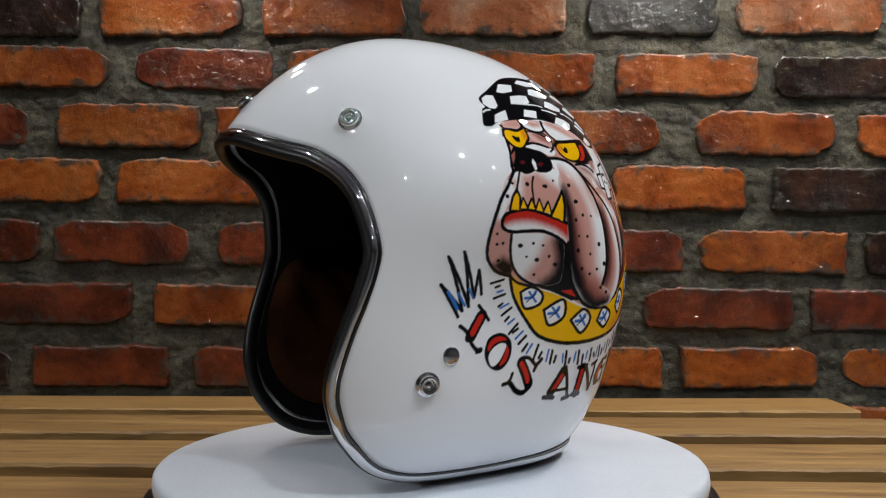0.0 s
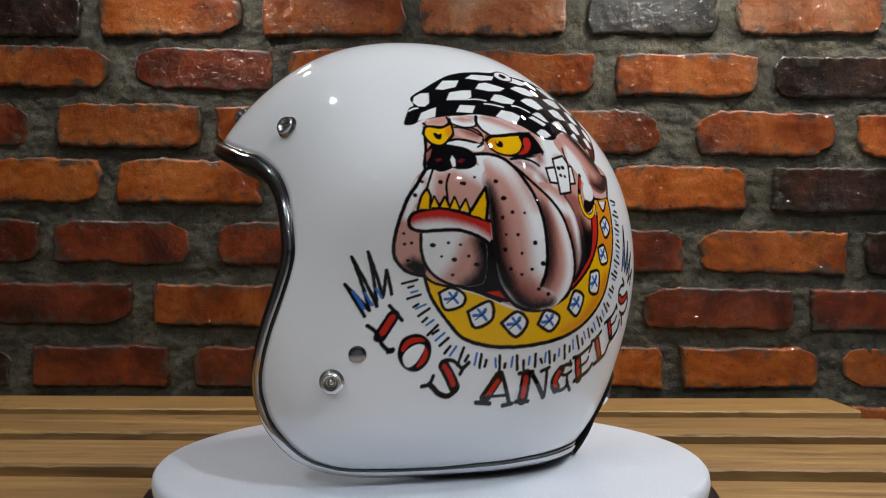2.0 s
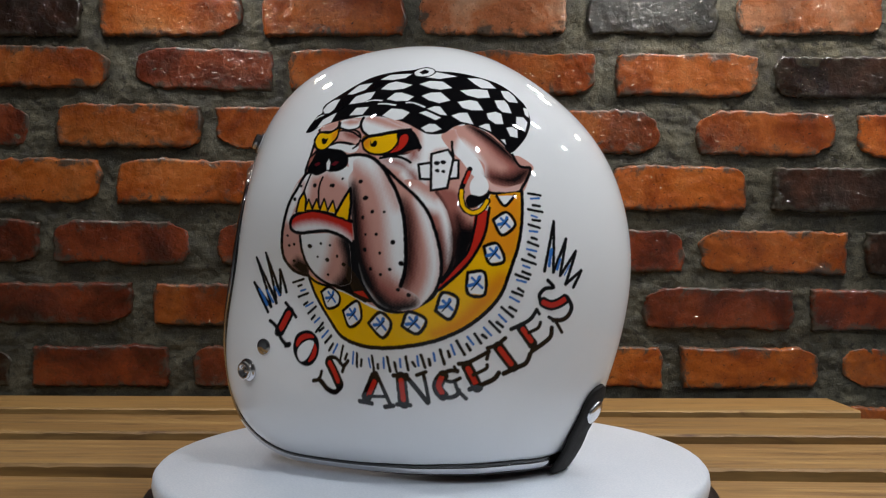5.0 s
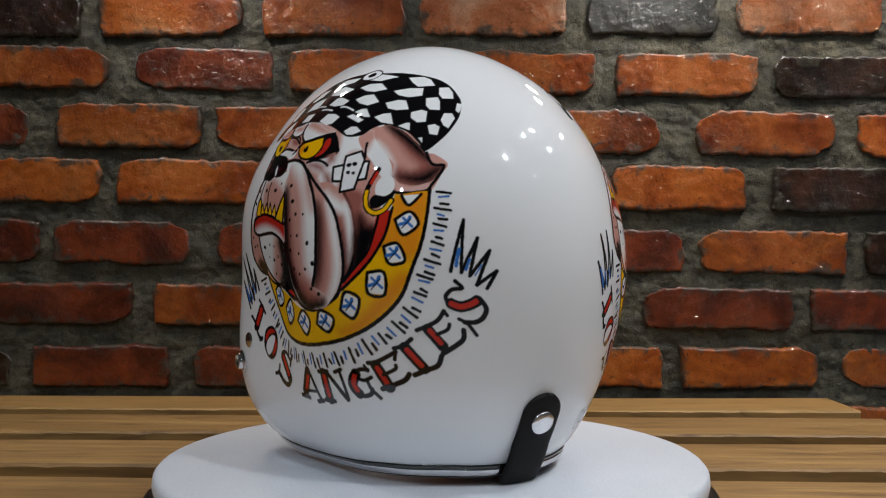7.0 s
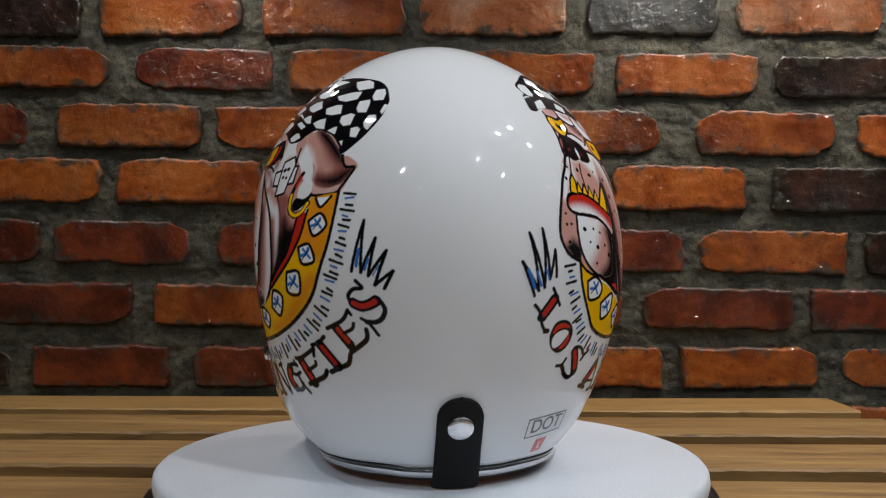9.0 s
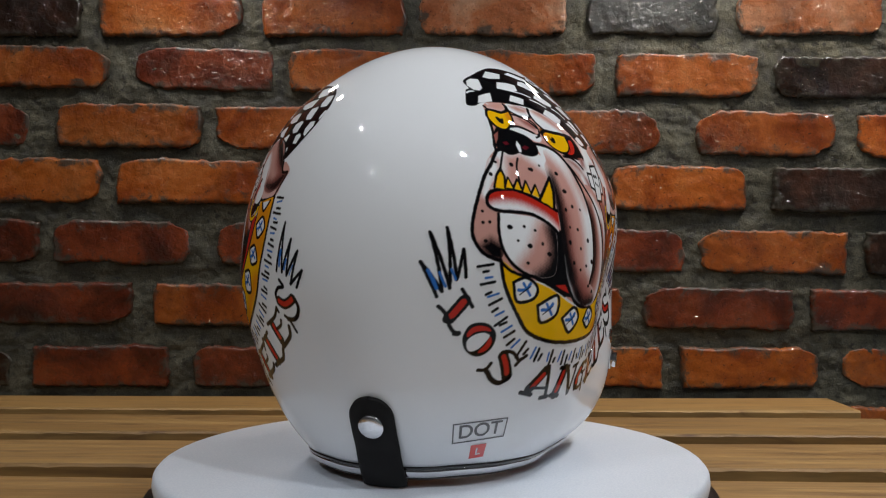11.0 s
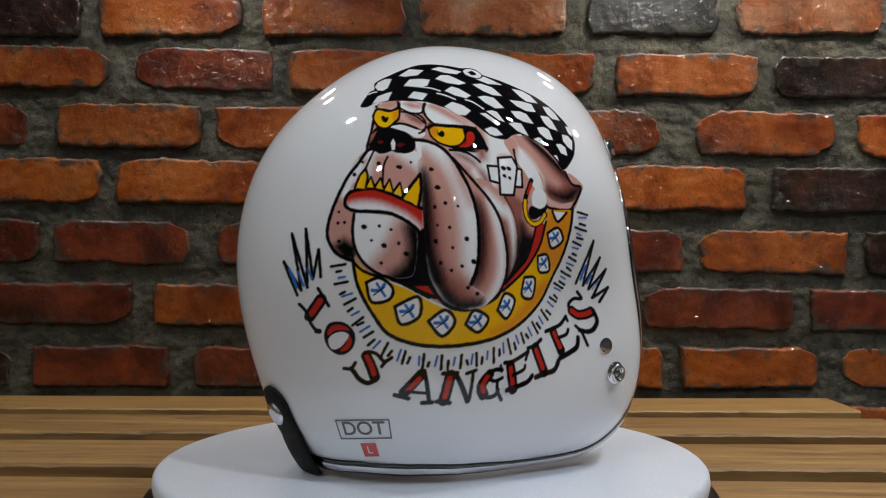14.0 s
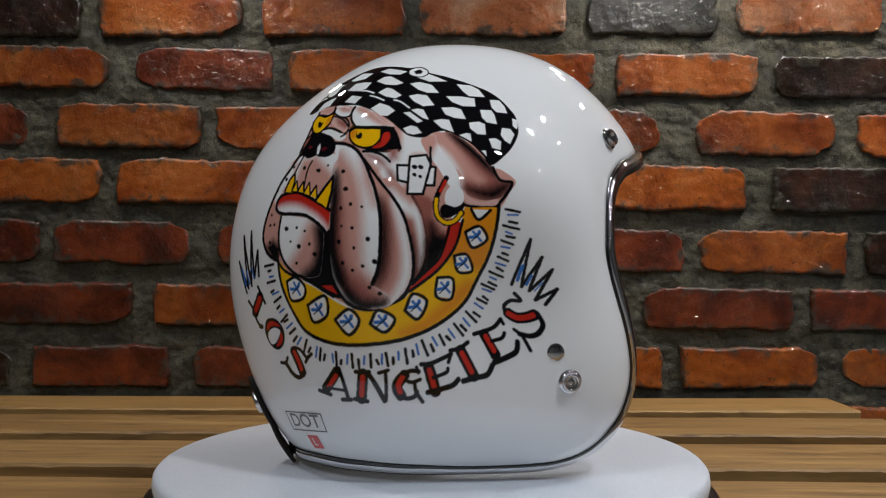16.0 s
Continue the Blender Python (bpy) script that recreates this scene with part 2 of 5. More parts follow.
# ---- the room ----
def room():
    spans = [("floor", -3.5, 4.5, -5.5, 0.9, -0.12, 0.0, FLOORING, "worn dark concrete floor of the room"),
             ("ceiling", -3.5, 4.5, -5.5, 0.9, CEILING_Z, CEILING_Z + 0.12, PLASTER, "plain grey plastered ceiling"),
             ("wall_south", -3.5, 4.5, -5.6, -5.5, 0, CEILING_Z, PLASTER, "plain grey plastered wall"),
             ("wall_west", -3.6, -3.5, -5.5, 0.9, 0, CEILING_Z, PLASTER, "plain grey plastered wall"),
             ("wall_east", 4.5, 4.6, -5.5, 0.9, 0, CEILING_Z, PLASTER, "plain grey plastered wall")]
    for name, x0, x1, y0, y1, z0, z1, mat, label in spans:
        tagged(part(name, box(bmesh.new(), x0, x1, y0, y1, z0, z1), mat, smooth=False), label, name.split("_")[0], kind="structure")


GLOW = material("lamp_glow", (1, 1, 1))
GLOW.node_tree.nodes["Principled BSDF"].inputs["Emission Color"].default_value = (*LAMP_COLOUR, 1)
GLOW.node_tree.nodes["Principled BSDF"].inputs["Emission Strength"].default_value = 125
LAMP_WHITE = material("white_lamp_rim", (0.8, 0.8, 0.8), 0.4)


def beam(x, y, z, power, angle, soft, colour=LAMP_COLOUR):
    lamp = bpy.data.lights.new("lamp_beam", "SPOT")
    lamp.energy, lamp.color, lamp.spot_size, lamp.spot_blend, lamp.shadow_soft_size = power, colour, radians(angle), 0.8, soft
    ob = new("lamp_beam", lamp)
    ob.matrix_basis = pose(x, y, z)


def downlights():
    first = None
    for x, y, share in DOWNLIGHTS:
        m = pose(x, y, CEILING_Z)
        if first is None:
            first = empty("ceiling_downlight", m, "small round white recessed ceiling downlight, lit", "ceiling lamp", "ceiling downlights")
            part("rim", lathe([(0.038, 0.0), (0.050, -0.004), (0.048, -0.010), (0.035, -0.012), (0.033, 0.004)], 32), LAMP_WHITE, first)
            part("lens", lathe([(0.0, -0.020), (0.014, -0.0175), (0.025, -0.011), (0.033, -0.002)], 32), GLOW, first, "glowing frosted lens")
        else:
            copy_thing(first, m)
        beam(x, y, CEILING_Z - 0.065, LAMP_POWER * share, 130, 0.032)


def wall_spots():
    """Small can lamps on thin rods from the ceiling, close to the brick wall."""
    for x, y, z, share in WALL_SPOTS:
        t = empty("hanging_spot", pose(x, y, z), "small black hanging spot lamp, lit, beside the brick wall", "spot lamp", "hanging spots")
        part("can", lathe([(0.012, 0.085), (0.024, 0.080), (0.026, 0.070), (0.026, 0.0), (0.024, 0.0), (0.024, 0.066), (0.0, 0.070)], 32), RUBBER, t, "black metal can")
        part("bulb", lathe([(0.0, 0.004), (0.012, 0.006), (0.0225, 0.012)], 32), GLOW, t, "glowing bulb face")
        part("rod", lathe([(0.0, 0.085), (0.004, 0.085), (0.004, CEILING_Z - z), (0.0, CEILING_Z - z)], 12), RUBBER, t)
        beam(x, y, z - 0.004, WALL_SPOT_POWER * share, 150, 0.02, WARM_COLOUR)


# ---- the table of slats and the turntable ----
SLATS = [(0.497, 0.605), (0.338, 0.450), (0.176, 0.291), (0.015, 0.131), (-0.145, -0.030), (-0.310, -0.200)]


def slat_table():
    turn = 1.6
    table = empty("slat_table", pose(0, 0, TABLE_Z, 0, 0, 0), "rough low table topped with raw pine slats", "table")
    for k, (y0, y1) in enumerate(SLATS):
        rnd = random.Random(40 + k)
        bm = bmesh.new()
        left, right = -1.1, 0.527 + 0.004 * k + rnd.uniform(-0.004, 0.004)
        n = 170
        ring = []
        for i in range(n + 1):
            x = left + (right - left) * i / n
            wob = 0.0022 * noise.noise((x * 6, k * 3.1, 0)) + 0.0006 * noise.noise((x * 45, k * 3.1, 2))
            wob2 = 0.0022 * noise.noise((x * 6, k * 3.1, 5))
            lift = 0.0012 * noise.noise((x * 3, k * 7.7, 9))
            chip = 0.0018 + 0.0022 * max(0.0, noise.noise((x * 60, k * 5.3, 4)))
            prof = [(y0 + wob, -0.022), (y0 + wob, -chip), (y0 + wob + chip, lift), (y1 + wob2 - 0.0025, lift), (y1 + wob2, -0.0025), (y1 + wob2, -0.022)]
            ring.append([bm.verts.new((x, y, z)) for y, z in prof])
        for a, b in zip(ring, ring[1:]):
            for j in range(6):
                bm.faces.new([a[j], b[j], b[(j + 1) % 6], a[(j + 1) % 6]])
        bm.faces.new(ring[0])
        bm.faces.new(ring[-1][::-1])
        bmesh.ops.recalc_face_normals(bm, faces=bm.faces)
        part("slat", bm, PINE, table, smooth=False)
    for x in (-0.95, -0.25, 0.46):
        part("bearer", box(bmesh.new(), x - 0.03, x + 0.03, -0.30, 0.59, -0.10, -0.0225, 0.002), PINE, table, smooth=False)
    for x in (-0.95, 0.46):
        for y in (-0.28, 0.53):
            part("leg", box(bmesh.new(), x - 0.035, x + 0.035, y - 0.035, y + 0.035, -TABLE_Z, -0.1005, 0.002), PINE, table, smooth=False)
    table.matrix_basis = pose(0, 0, TABLE_Z) @ pose(0, 0, 0, 0, 0, -turn)
    return table


def turntable():
    t = empty("turntable", pose(-0.0012, 0, TABLE_Z), "round display turntable with white platter and black base", "turntable")
    part("base", lathe([(0.0, 0.0), (0.187, 0.0), (0.2015, 0.006), (0.2030, 0.022), (0.2005, 0.0290), (0.190, 0.031), (0.0, 0.031)], 128), RUBBER, t, "black plastic turntable base")
    p = part("platter", lathe([(0.0, -0.018), (0.188, -0.018), (0.1925, -0.014), (0.1938, -0.008), (0.1932, -0.003), (0.1912, -0.0006), (0.188, 0.0), (0.09, 0.0), (0.0, 0.0)], 160), PLASTIC, t, "smooth white plastic platter")
    p.matrix_basis = pose(0, 0, PLATTER_Z - TABLE_Z)
    return t, p


# ---- the helmet ----
CENTRE = np.array((0.0, 0.0, 0.158))
POWERS = [(i, j, d - i - 2 * j) for d in (6, 7) for j in range(d // 2 + 1) for i in range(d + 1 - 2 * j)]
SHAPE = [0.14749, 0.03328, 0.51880, -0.01288, 0.41961, 0.04750, 0.14838, 0.49391, -0.13174, 1.01424, -0.08129, 0.36278, 0.37881, 0.03945, 0.45478, 0.12797, -0.00966, -0.01913, -0.09025, 0.07772, -0.04465, -0.01994, 0.03073, 0.00474, -0.11121, 0.14986, -0.21765, 0.26067, -0.08662, -0.01510, -0.04764, -0.04989, -0.10246, 0.01316, 0.01505, 0.00338]
POLE = np.array((-1.0, 0.0, 0.7)) / math.hypot(1.0, 0.7)
POLE_UP = np.array((0.7, 0.0, 1.0)) / math.hypot(1.0, 0.7)
# the shell's edge: turn about the pole from the brow, and opening angle from the pole, degrees
RIM = [(0, 121.2), (15.5, 121.0), (24.5, 119.9), (34, 117.7), (43, 117.0), (51, 117.9), (58, 120.1), (66, 123.2), (69.5, 124.9), (73.2, 128.1), (78.3, 133.2), (84.4, 138.9),
       (91.5, 143.5), (96, 145.5), (101.5, 146.6), (109, 146.7), (117, 145.2), (126, 142.9), (133, 138.1), (137.5, 132.1), (141.5, 126.9), (145, 121.3), (149.3, 111.3),
       (156, 101.0), (168, 92.2), (180, 89.5)]


def shell_radius(d):
    x, y, z = d[..., 0], d[..., 1], d[..., 2]
    return sum(c * x ** i * y ** (2 * j) * z ** k for c, (i, j, k) in zip(SHAPE, POWERS))


def shell_points(d, out=0.0):
    """Points of the shell in the directions d from its centre, out metres proud of it."""
    return CENTRE + d * (shell_radius(d) + out)[..., None]


def shell_normal(d):
    a = np.cross(d, (0.3, 0.5, 0.81))
    a /= np.linalg.norm(a, axis=-1, keepdims=True)
    b = np.cross(d, a)
    e = 1e-3
    unit = lambda v: v / np.linalg.norm(v, axis=-1, keepdims=True)
    n = np.cross(shell_points(unit(d + e * a)) - shell_points(unit(d - e * a)), shell_points(unit(d + e * b)) - shell_points(unit(d - e * b)))
    n = unit(n)
    return n * np.sign((n * d).sum(-1, keepdims=True))


def toward(az, el):
    """A direction from azimuth (0 at the brow, 90 at the wearer's left) and elevation, degrees."""
    az, el = np.radians(az), np.radians(el)
    return np.stack([np.cos(el) * np.cos(az), np.cos(el) * np.sin(az), np.sin(el) + 0 * az], -1)


def polar(psi, theta):
    psi, theta = np.radians(psi), np.radians(theta)
    side = np.array((0.0, 1.0, 0.0))
    return (np.cos(theta)[..., None] * POLE + (np.sin(theta) * np.cos(psi))[..., None] * POLE_UP + (np.sin(theta) * np.sin(psi))[..., None] * side)


def rim_angle(psi):
    a = np.abs((np.asarray(psi) + 180) % 360 - 180)
    xs, ys = np.array([r[0] for r in RIM], float), np.array([r[1] for r in RIM], float)
    s = np.diff(ys) / np.diff(xs)
    m = np.concatenate([[0], [0 if p * q <= 0 else 2 * p * q / (p + q) for p, q in zip(s, s[1:])], [0]])
    k = np.clip(np.searchsorted(xs, a) - 1, 0, len(s) - 1)
    h = xs[k + 1] - xs[k]
    t = (a - xs[k]) / h
    return (2 * t**3 - 3 * t**2 + 1) * ys[k] + (t**3 - 2 * t**2 + t) * h * m[k] + (3 * t**2 - 2 * t**3) * ys[k + 1] + (t**3 - t**2) * h * m[k + 1]


def rim_frame(n):
    """Points, outward normals and edgeward directions along the shell's edge."""
    psi = np.linspace(0, 360, 1440, endpoint=False)
    p = shell_points(polar(psi, rim_angle(psi)))
    run = np.concatenate([[0], np.cumsum(np.linalg.norm(np.diff(p, axis=0, append=p[:1]), axis=1))])
    psi = np.interp(np.linspace(0, run[-1], n, endpoint=False), run, np.append(psi, 360.0))
    d = polar(psi, rim_angle(psi))
    p, nor = shell_points(d), shell_normal(d)
    tan = np.roll(p, -1, 0) - np.roll(p, 1, 0)
    tan /= np.linalg.norm(tan, axis=1)[:, None]
    edge = np.cross(tan, nor)
    edge *= np.sign((edge * (p - shell_points(polar(psi, rim_angle(psi) - 4)))).sum(1))[:, None]
    return p, nor, edge


def sweep(name, profile, mat, parent, label="", n=480, closed=True):
    """A band along the shell's edge from (edgeward, outward) millimetres."""
    p, nor, edge = rim_frame(n)
    lean = radians(26)
    out = nor * math.cos(lean) - edge * math.sin(lean)
    off = edge * math.cos(lean) + nor * math.sin(lean)
    rows = [p + off * (b / 1000) + out * (o / 1000) for b, o in profile]
    if closed:
        rows.append(rows[0])
    return grid_mesh(name, np.stack(rows), len(rows), n, mat, parent, label, closed=True)


def fitting(name, profile, mat, parent, az, el, out=0.0, label=""):
    d = toward(np.array(az, float), np.array(el, float))
    ob = part(name, lathe(profile, 40), mat, parent, label)
    n = Vector(shell_normal(d[None])[0])
    ob.matrix_basis = Matrix.Translation(shell_points(d[None], out)[0]) @ n.to_track_quat("Z", "Y").to_matrix().to_4x4()
    return ob


SNAP = [(0.0, 0.0), (0.0074, 0.0), (0.0076, 0.0008), (0.0070, 0.0016), (0.0060, 0.0018), (0.0057, 0.0030), (0.0058, 0.0042), (0.0050, 0.0050), (0.0040, 0.0048), (0.0034, 0.0034),
        (0.0030, 0.0026), (0.0022, 0.0026), (0.0018, 0.0034), (0.0, 0.0036)]
RIVET = [(0.0054, -0.0006), (0.0054, 0.0005), (0.0048, 0.0009), (0.0025, 0.0012), (0.0, 0.0013)]


def helmet():
    h = empty("motorcycle_helmet", pose(0, 0, PLATTER_Z, 0, 0, START), "glossy white open-face motorcycle helmet with hand-painted bulldogs", "helmet")
    n, rows = 240, 64
    psi = np.linspace(0, 360, n, endpoint=False)
    s = np.linspace(0.0003, 1, rows)[:, None]
    d = polar(psi[None] + 0 * s, rim_angle(psi)[None] * s)
    outer = shell_points(d)
    inner = shell_points(d[::-1], -0.004)
    shell = grid_mesh("shell", np.concatenate([outer, inner]), 2 * rows, n, WHITE, h, "glossy white painted shell", closed=True)
    sweep("pinstripe", [(-1.5, -0.5), (-1.2, 0.9), (0.0, 1.2), (1.2, 0.9), (1.5, -0.5)], GLOSS_BLACK, h, "thin black line round the shell")
    sweep("edge_trim", [(0.6, 0.0), (1.0, 0.9), (2.5, 1.5), (4.5, 1.4), (6.2, 0.5), (7.2, -1.0), (7.4, -2.5), (5.0, -3.0), (0.6, -3.0)], CHROME, h, "polished chrome edge trim")
    sweep("edge_rubber", [(7.0, -0.6), (8.0, -1.0), (9.0, -2.4), (9.2, -4.2), (8.2, -6.2), (5.0, -7.4), (0.0, -7.4), (0.0, -4.2), (6.0, -4.0)], RUBBER, h, "black rubber edge")
    # lining: thin at the edge, thick inside
    depth = 0.0075 + 0.024 * np.clip((1 - s) / 0.14, 0, 1) ** 0.6 + 0 * psi[None]
    p = CENTRE + d * (shell_radius(d) - depth)[..., None]
    grid_mesh("lining", p, rows, n, LINER, h, "black padded cloth lining", closed=True, flip=True)
    cheek_pads(h)
    for side, top, low in ((1, (39.6, 28.2), (61.7, -33.0)), (-1, (35.0, 26.8), (63.85, -34.2))):
        fitting("press_stud", SNAP, CHROME, h, side * top[0], top[1], label="small chrome press stud")
        fitting("press_stud", SNAP, CHROME, h, side * low[0], low[1], label="small chrome press stud")
        fitting("rivet", RIVET, CHROME, h, side * 67.7, -29.1, label="flat polished strap rivet")
    fitting("press_stud", SNAP, CHROME, h, 0, 32.0, label="small chrome press stud")
    goggle_strap(h)
    return h, shell


def cheek_pads(h):
    for side in (1, -1):
        n, m = 36, 28
        u, v = np.meshgrid(np.linspace(-1, 1, n), np.linspace(-1, 1, m))
        u, v = u * np.sqrt(1 - v**2 / 2), v * np.sqrt(1 - u**2 / 2)
        az, el = 64 + 24 * u - 5 * v, -31 + 24 * v
        d = toward(side * az, el)
        puff = np.clip(1 - (u**2 + v**2) ** 2, 0, 1) ** 0.5
        p = CENTRE + d * (shell_radius(d) - 0.018 - 0.024 * puff - 0.002 * np.sin(9 * u + 5 * v) * puff)[..., None]
        grid_mesh("cheek_pad", p, m, n, SUEDE, h, "brown suede cheek pad", flip=side > 0)


def goggle_strap(h):
    """A leather tab at the nape, fixed by a stud and running over the edge trim."""
    half, n, m = 0.0138, 48, 13
    el = np.linspace(-57.0, -36.8, n)
    mid = shell_points(toward(0 * el + 180.1, el))
    run = np.concatenate([[0], np.cumsum(np.linalg.norm(np.diff(mid, axis=0), axis=1))])
    rows = []
    for k in range(n):
        left = run[-1] - run[k]
        w = half if left > half else math.sqrt(max(1e-7, half**2 - (half - left) ** 2))
        ys = np.linspace(-w, w, m)
        d = toward(180.1 + np.degrees(ys / np.hypot(mid[k][0], 0.001)), np.full(m, el[k]))
        low = np.clip((run[-1] * 0.42 - run[k]) / (run[-1] * 0.42), 0, 1)
        gap = 0.0010 + 0.0046 * low**0.8
        crown = 0.0020 + 0.0008 * np.sqrt(np.clip(1 - (ys / w) ** 4, 0, 1))
        rows.append(np.concatenate([shell_points(d, gap + crown), shell_points(d[::-1], gap)]))
    grid_mesh("nape_strap", np.stack(rows), n, 2 * m, LEATHER, h, "black leather nape strap with stud", closed=True)
    d = toward(np.array([180.1]), np.array([-42.7]))
    out = Vector(shell_normal(d)[0])
    stud = part("strap_stud", lathe([(0.0078, -0.0010), (0.0080, 0.0008), (0.0074, 0.0016), (0.0042, 0.0021), (0.0, 0.0022)], 40), STEEL, h, "satin steel stud")
    stud.matrix_basis = Matrix.Translation(shell_points(d, 0.0042)[0]) @ out.to_track_quat("Z", "Y").to_matrix().to_4x4()


# ---- the painting on the shell: drawn flat in degrees about its middle, then laid on the shell ----
PAINT_WHITE, BLACK, PINK, DEEP, PALE = (0.80, 0.81, 0.825), (0.003, 0.003, 0.004), (0.56, 0.29, 0.245), (0.31, 0.105, 0.085), (0.64, 0.40, 0.36)
MAROON = (0.10, 0.008, 0.014)
RED, YELLOW, ORANGE, BLUE = (0.48, 0.022, 0.012), (0.84, 0.47, 0.003), (0.72, 0.26, 0.01), (0.03, 0.15, 0.48)
WHITE_INK = PAINT_WHITE
STEP = 0.19
U0, U1, V0, V1 = -53.0, 52.0, -48.0, 56.0
NU, NV = int((U1 - U0) / STEP) + 1, int((V1 - V0) / STEP) + 1
INK = np.tile(np.array(PAINT_WHITE), (NV, NU, 1))
COVER = np.zeros((NV, NU))
OWNER = np.zeros((NV, NU), int)
PIECES = [""]
SHEETS = {}
SAME_PIECE = {"head": "face", "cheek": "face", "muzzle": "face", "jaw": "face", "third_fold": "face", "second_fold": "face", "jowl": "face", "neck": "face", "mouth": "face",
              "chin": "face", "brow": "face", "pupil": "eye", "check": "cap", "button": "cap", "ring_ball": "earring", "collar_lining": "collar"}


def spline(pts, closed, n=5):
    p = np.array(pts, float)
    if closed:
        q = np.concatenate([p[-1:], p, p[:2]])
    else:
        q = np.concatenate([p[:1], p, p[-1:]])
    t = np.linspace(0, 1, n, endpoint=False)[:, None]
    rows = []
    for k in range(1, len(q) - 2):
        a, b, c, d = q[k - 1], q[k], q[k + 1], q[k + 2]
        rows.append(0.5 * (2 * b + (c - a) * t + (2 * a - 5 * b + 4 * c - d) * t**2 + (3 * b - a - 3 * c + d) * t**3))
    return np.concatenate(rows + ([] if closed else [p[-1:]]))


def window(p, margin):
    i0, i1 = int((p[:, 0].min() - margin - U0) / STEP), int((p[:, 0].max() + margin - U0) / STEP) + 2
    j0, j1 = int((p[:, 1].min() - margin - V0) / STEP), int((p[:, 1].max() + margin - V0) / STEP) + 2
    i0, j0, i1, j1 = max(0, i0), max(0, j0), min(NU, i1), min(NV, j1)
    u, v = np.meshgrid(U0 + STEP * np.arange(i0, i1), V0 + STEP * np.arange(j0, j1))
    return (slice(j0, j1), slice(i0, i1)), u, v


def distance(u, v, p, closed):
    """Distance to a line through p, and which points lie inside it."""
    best = np.full(u.shape, 1e9)
    inside = np.zeros(u.shape, bool)
    ends = np.roll(p, -1, 0) if closed else p[1:]
    for (ax, ay), (bx, by) in zip(p, ends):
        dx, dy = bx - ax, by - ay
        k = np.clip(((u - ax) * dx + (v - ay) * dy) / (dx * dx + dy * dy + 1e-12), 0, 1)
        best = np.minimum(best, (u - ax - k * dx) ** 2 + (v - ay - k * dy) ** 2)
        if closed and ay != by:
            inside ^= ((ay > v) != (by > v)) & (u < ax + (v - ay) / (by - ay) * dx)
    return np.sqrt(best), inside


def lay(where, alpha, colour, name, fresh):
    alpha = alpha[..., None]
    INK[where] = INK[where] * (1 - alpha) + np.array(colour) * alpha
    COVER[where] = np.maximum(COVER[where], alpha[..., 0])
    name = SAME_PIECE.get(name, name)
    if fresh or name not in PIECES:
        PIECES.append(name)
    own = len(PIECES) - 1 - PIECES[::-1].index(name)
    OWNER[where] = np.where(alpha[..., 0] > 0.3, own, OWNER[where])
    OWNER[where] = np.where((alpha[..., 0] > 0.005) & (OWNER[where] == 0), own, OWNER[where])


def fill(name, colour, feather, pts, fresh=False):
    """A shape with a crisp edge, or, with a wide feather, airbrushed shade kept within the last crisp shape of that name."""
    p = spline(pts, True) if len(pts) > 5 and name != "check" else np.array(pts, float)
    crisp = feather < 0.25
    where, u, v = window(p, 0.3 if crisp else feather)
    d, inside = distance(u, v, p, True)
    d = np.where(inside, d, -d)
    if crisp:
        a = np.clip(0.5 + d / 0.22, 0, 1)
        sheet = SHEETS.setdefault(name, np.zeros((NV, NU)))
        sheet[where] = np.maximum(sheet[where], a)
    else:
        a = np.clip(0.62 + 0.5 * d / feather + 0.05 * np.sin(u * 5.1 + 2 * np.sin(v * 3.3)) * np.sin(v * 4.3 - u * 2.1), 0, 1)
        a = a * a * (3 - 2 * a)
        keep = SHEETS.get(name, SHEETS["head"])
        a = a * keep[where]
    lay(where, a, colour, name, fresh)


def line(name, colour, width, pts, fresh=False):
    width *= (0.92 if colour == RED else 1.16) if name == "letter" else 1.18
    p = np.array(pts, float) if len(pts) < 3 or name in ("tuft", "plaster", "tooth") else spline(pts, False)
    where, u, v = window(p, width)
    d, _ = distance(u, v, p, False)
    k = 0.3 if name == "letter" else 1.0
    w = width * (1 + k * 0.10 * np.sin(u * 1.9 + 0.7) * np.sin(v * 2.3) + k * 0.06 * np.sin(u * 5.3 + v * 4.1))
    lay(where, np.clip(0.5 + (w / 2 - d) / 0.22, 0, 1), colour, name, fresh)


def freckles(pts):
    rnd = random.Random(3)
    for u, v in pts:
        r = rnd.uniform(0.42, 0.78)
        fill("face", BLACK, 0.1, [(u + r * math.cos(a) * rnd.uniform(0.7, 1.2), v + 0.85 * r * math.sin(a)) for a in (0, 1.05, 2.1, 3.14, 4.2, 5.2)])


def collar_stud(pts):
    fill("collar_stud", WHITE_INK, 0.1, pts, fresh=True)
    line("collar_stud", BLACK, 0.72, [*pts, pts[0], pts[1]][: len(pts) + 1] if len(pts) > 3 else [pts[0], pts[2], pts[1]])
    if len(pts) > 3:
        c = np.mean(pts, axis=0)
        s = 0.28 * np.linalg.norm(np.array(pts[0]) - pts[2])
        line("collar_stud", BLUE, 0.75, [c + (-s, -0.25 * s), c, c + (0.5 * s, 0.8 * s)])
        line("collar_stud", BLUE, 0.6, [c + (-0.5 * s, 0.7 * s), c + (0.8 * s, -0.6 * s)])
        line("collar_stud", BLACK, 0.28, [c + (-0.7 * s, -0.8 * s), c + (0.6 * s, 0.5 * s)])


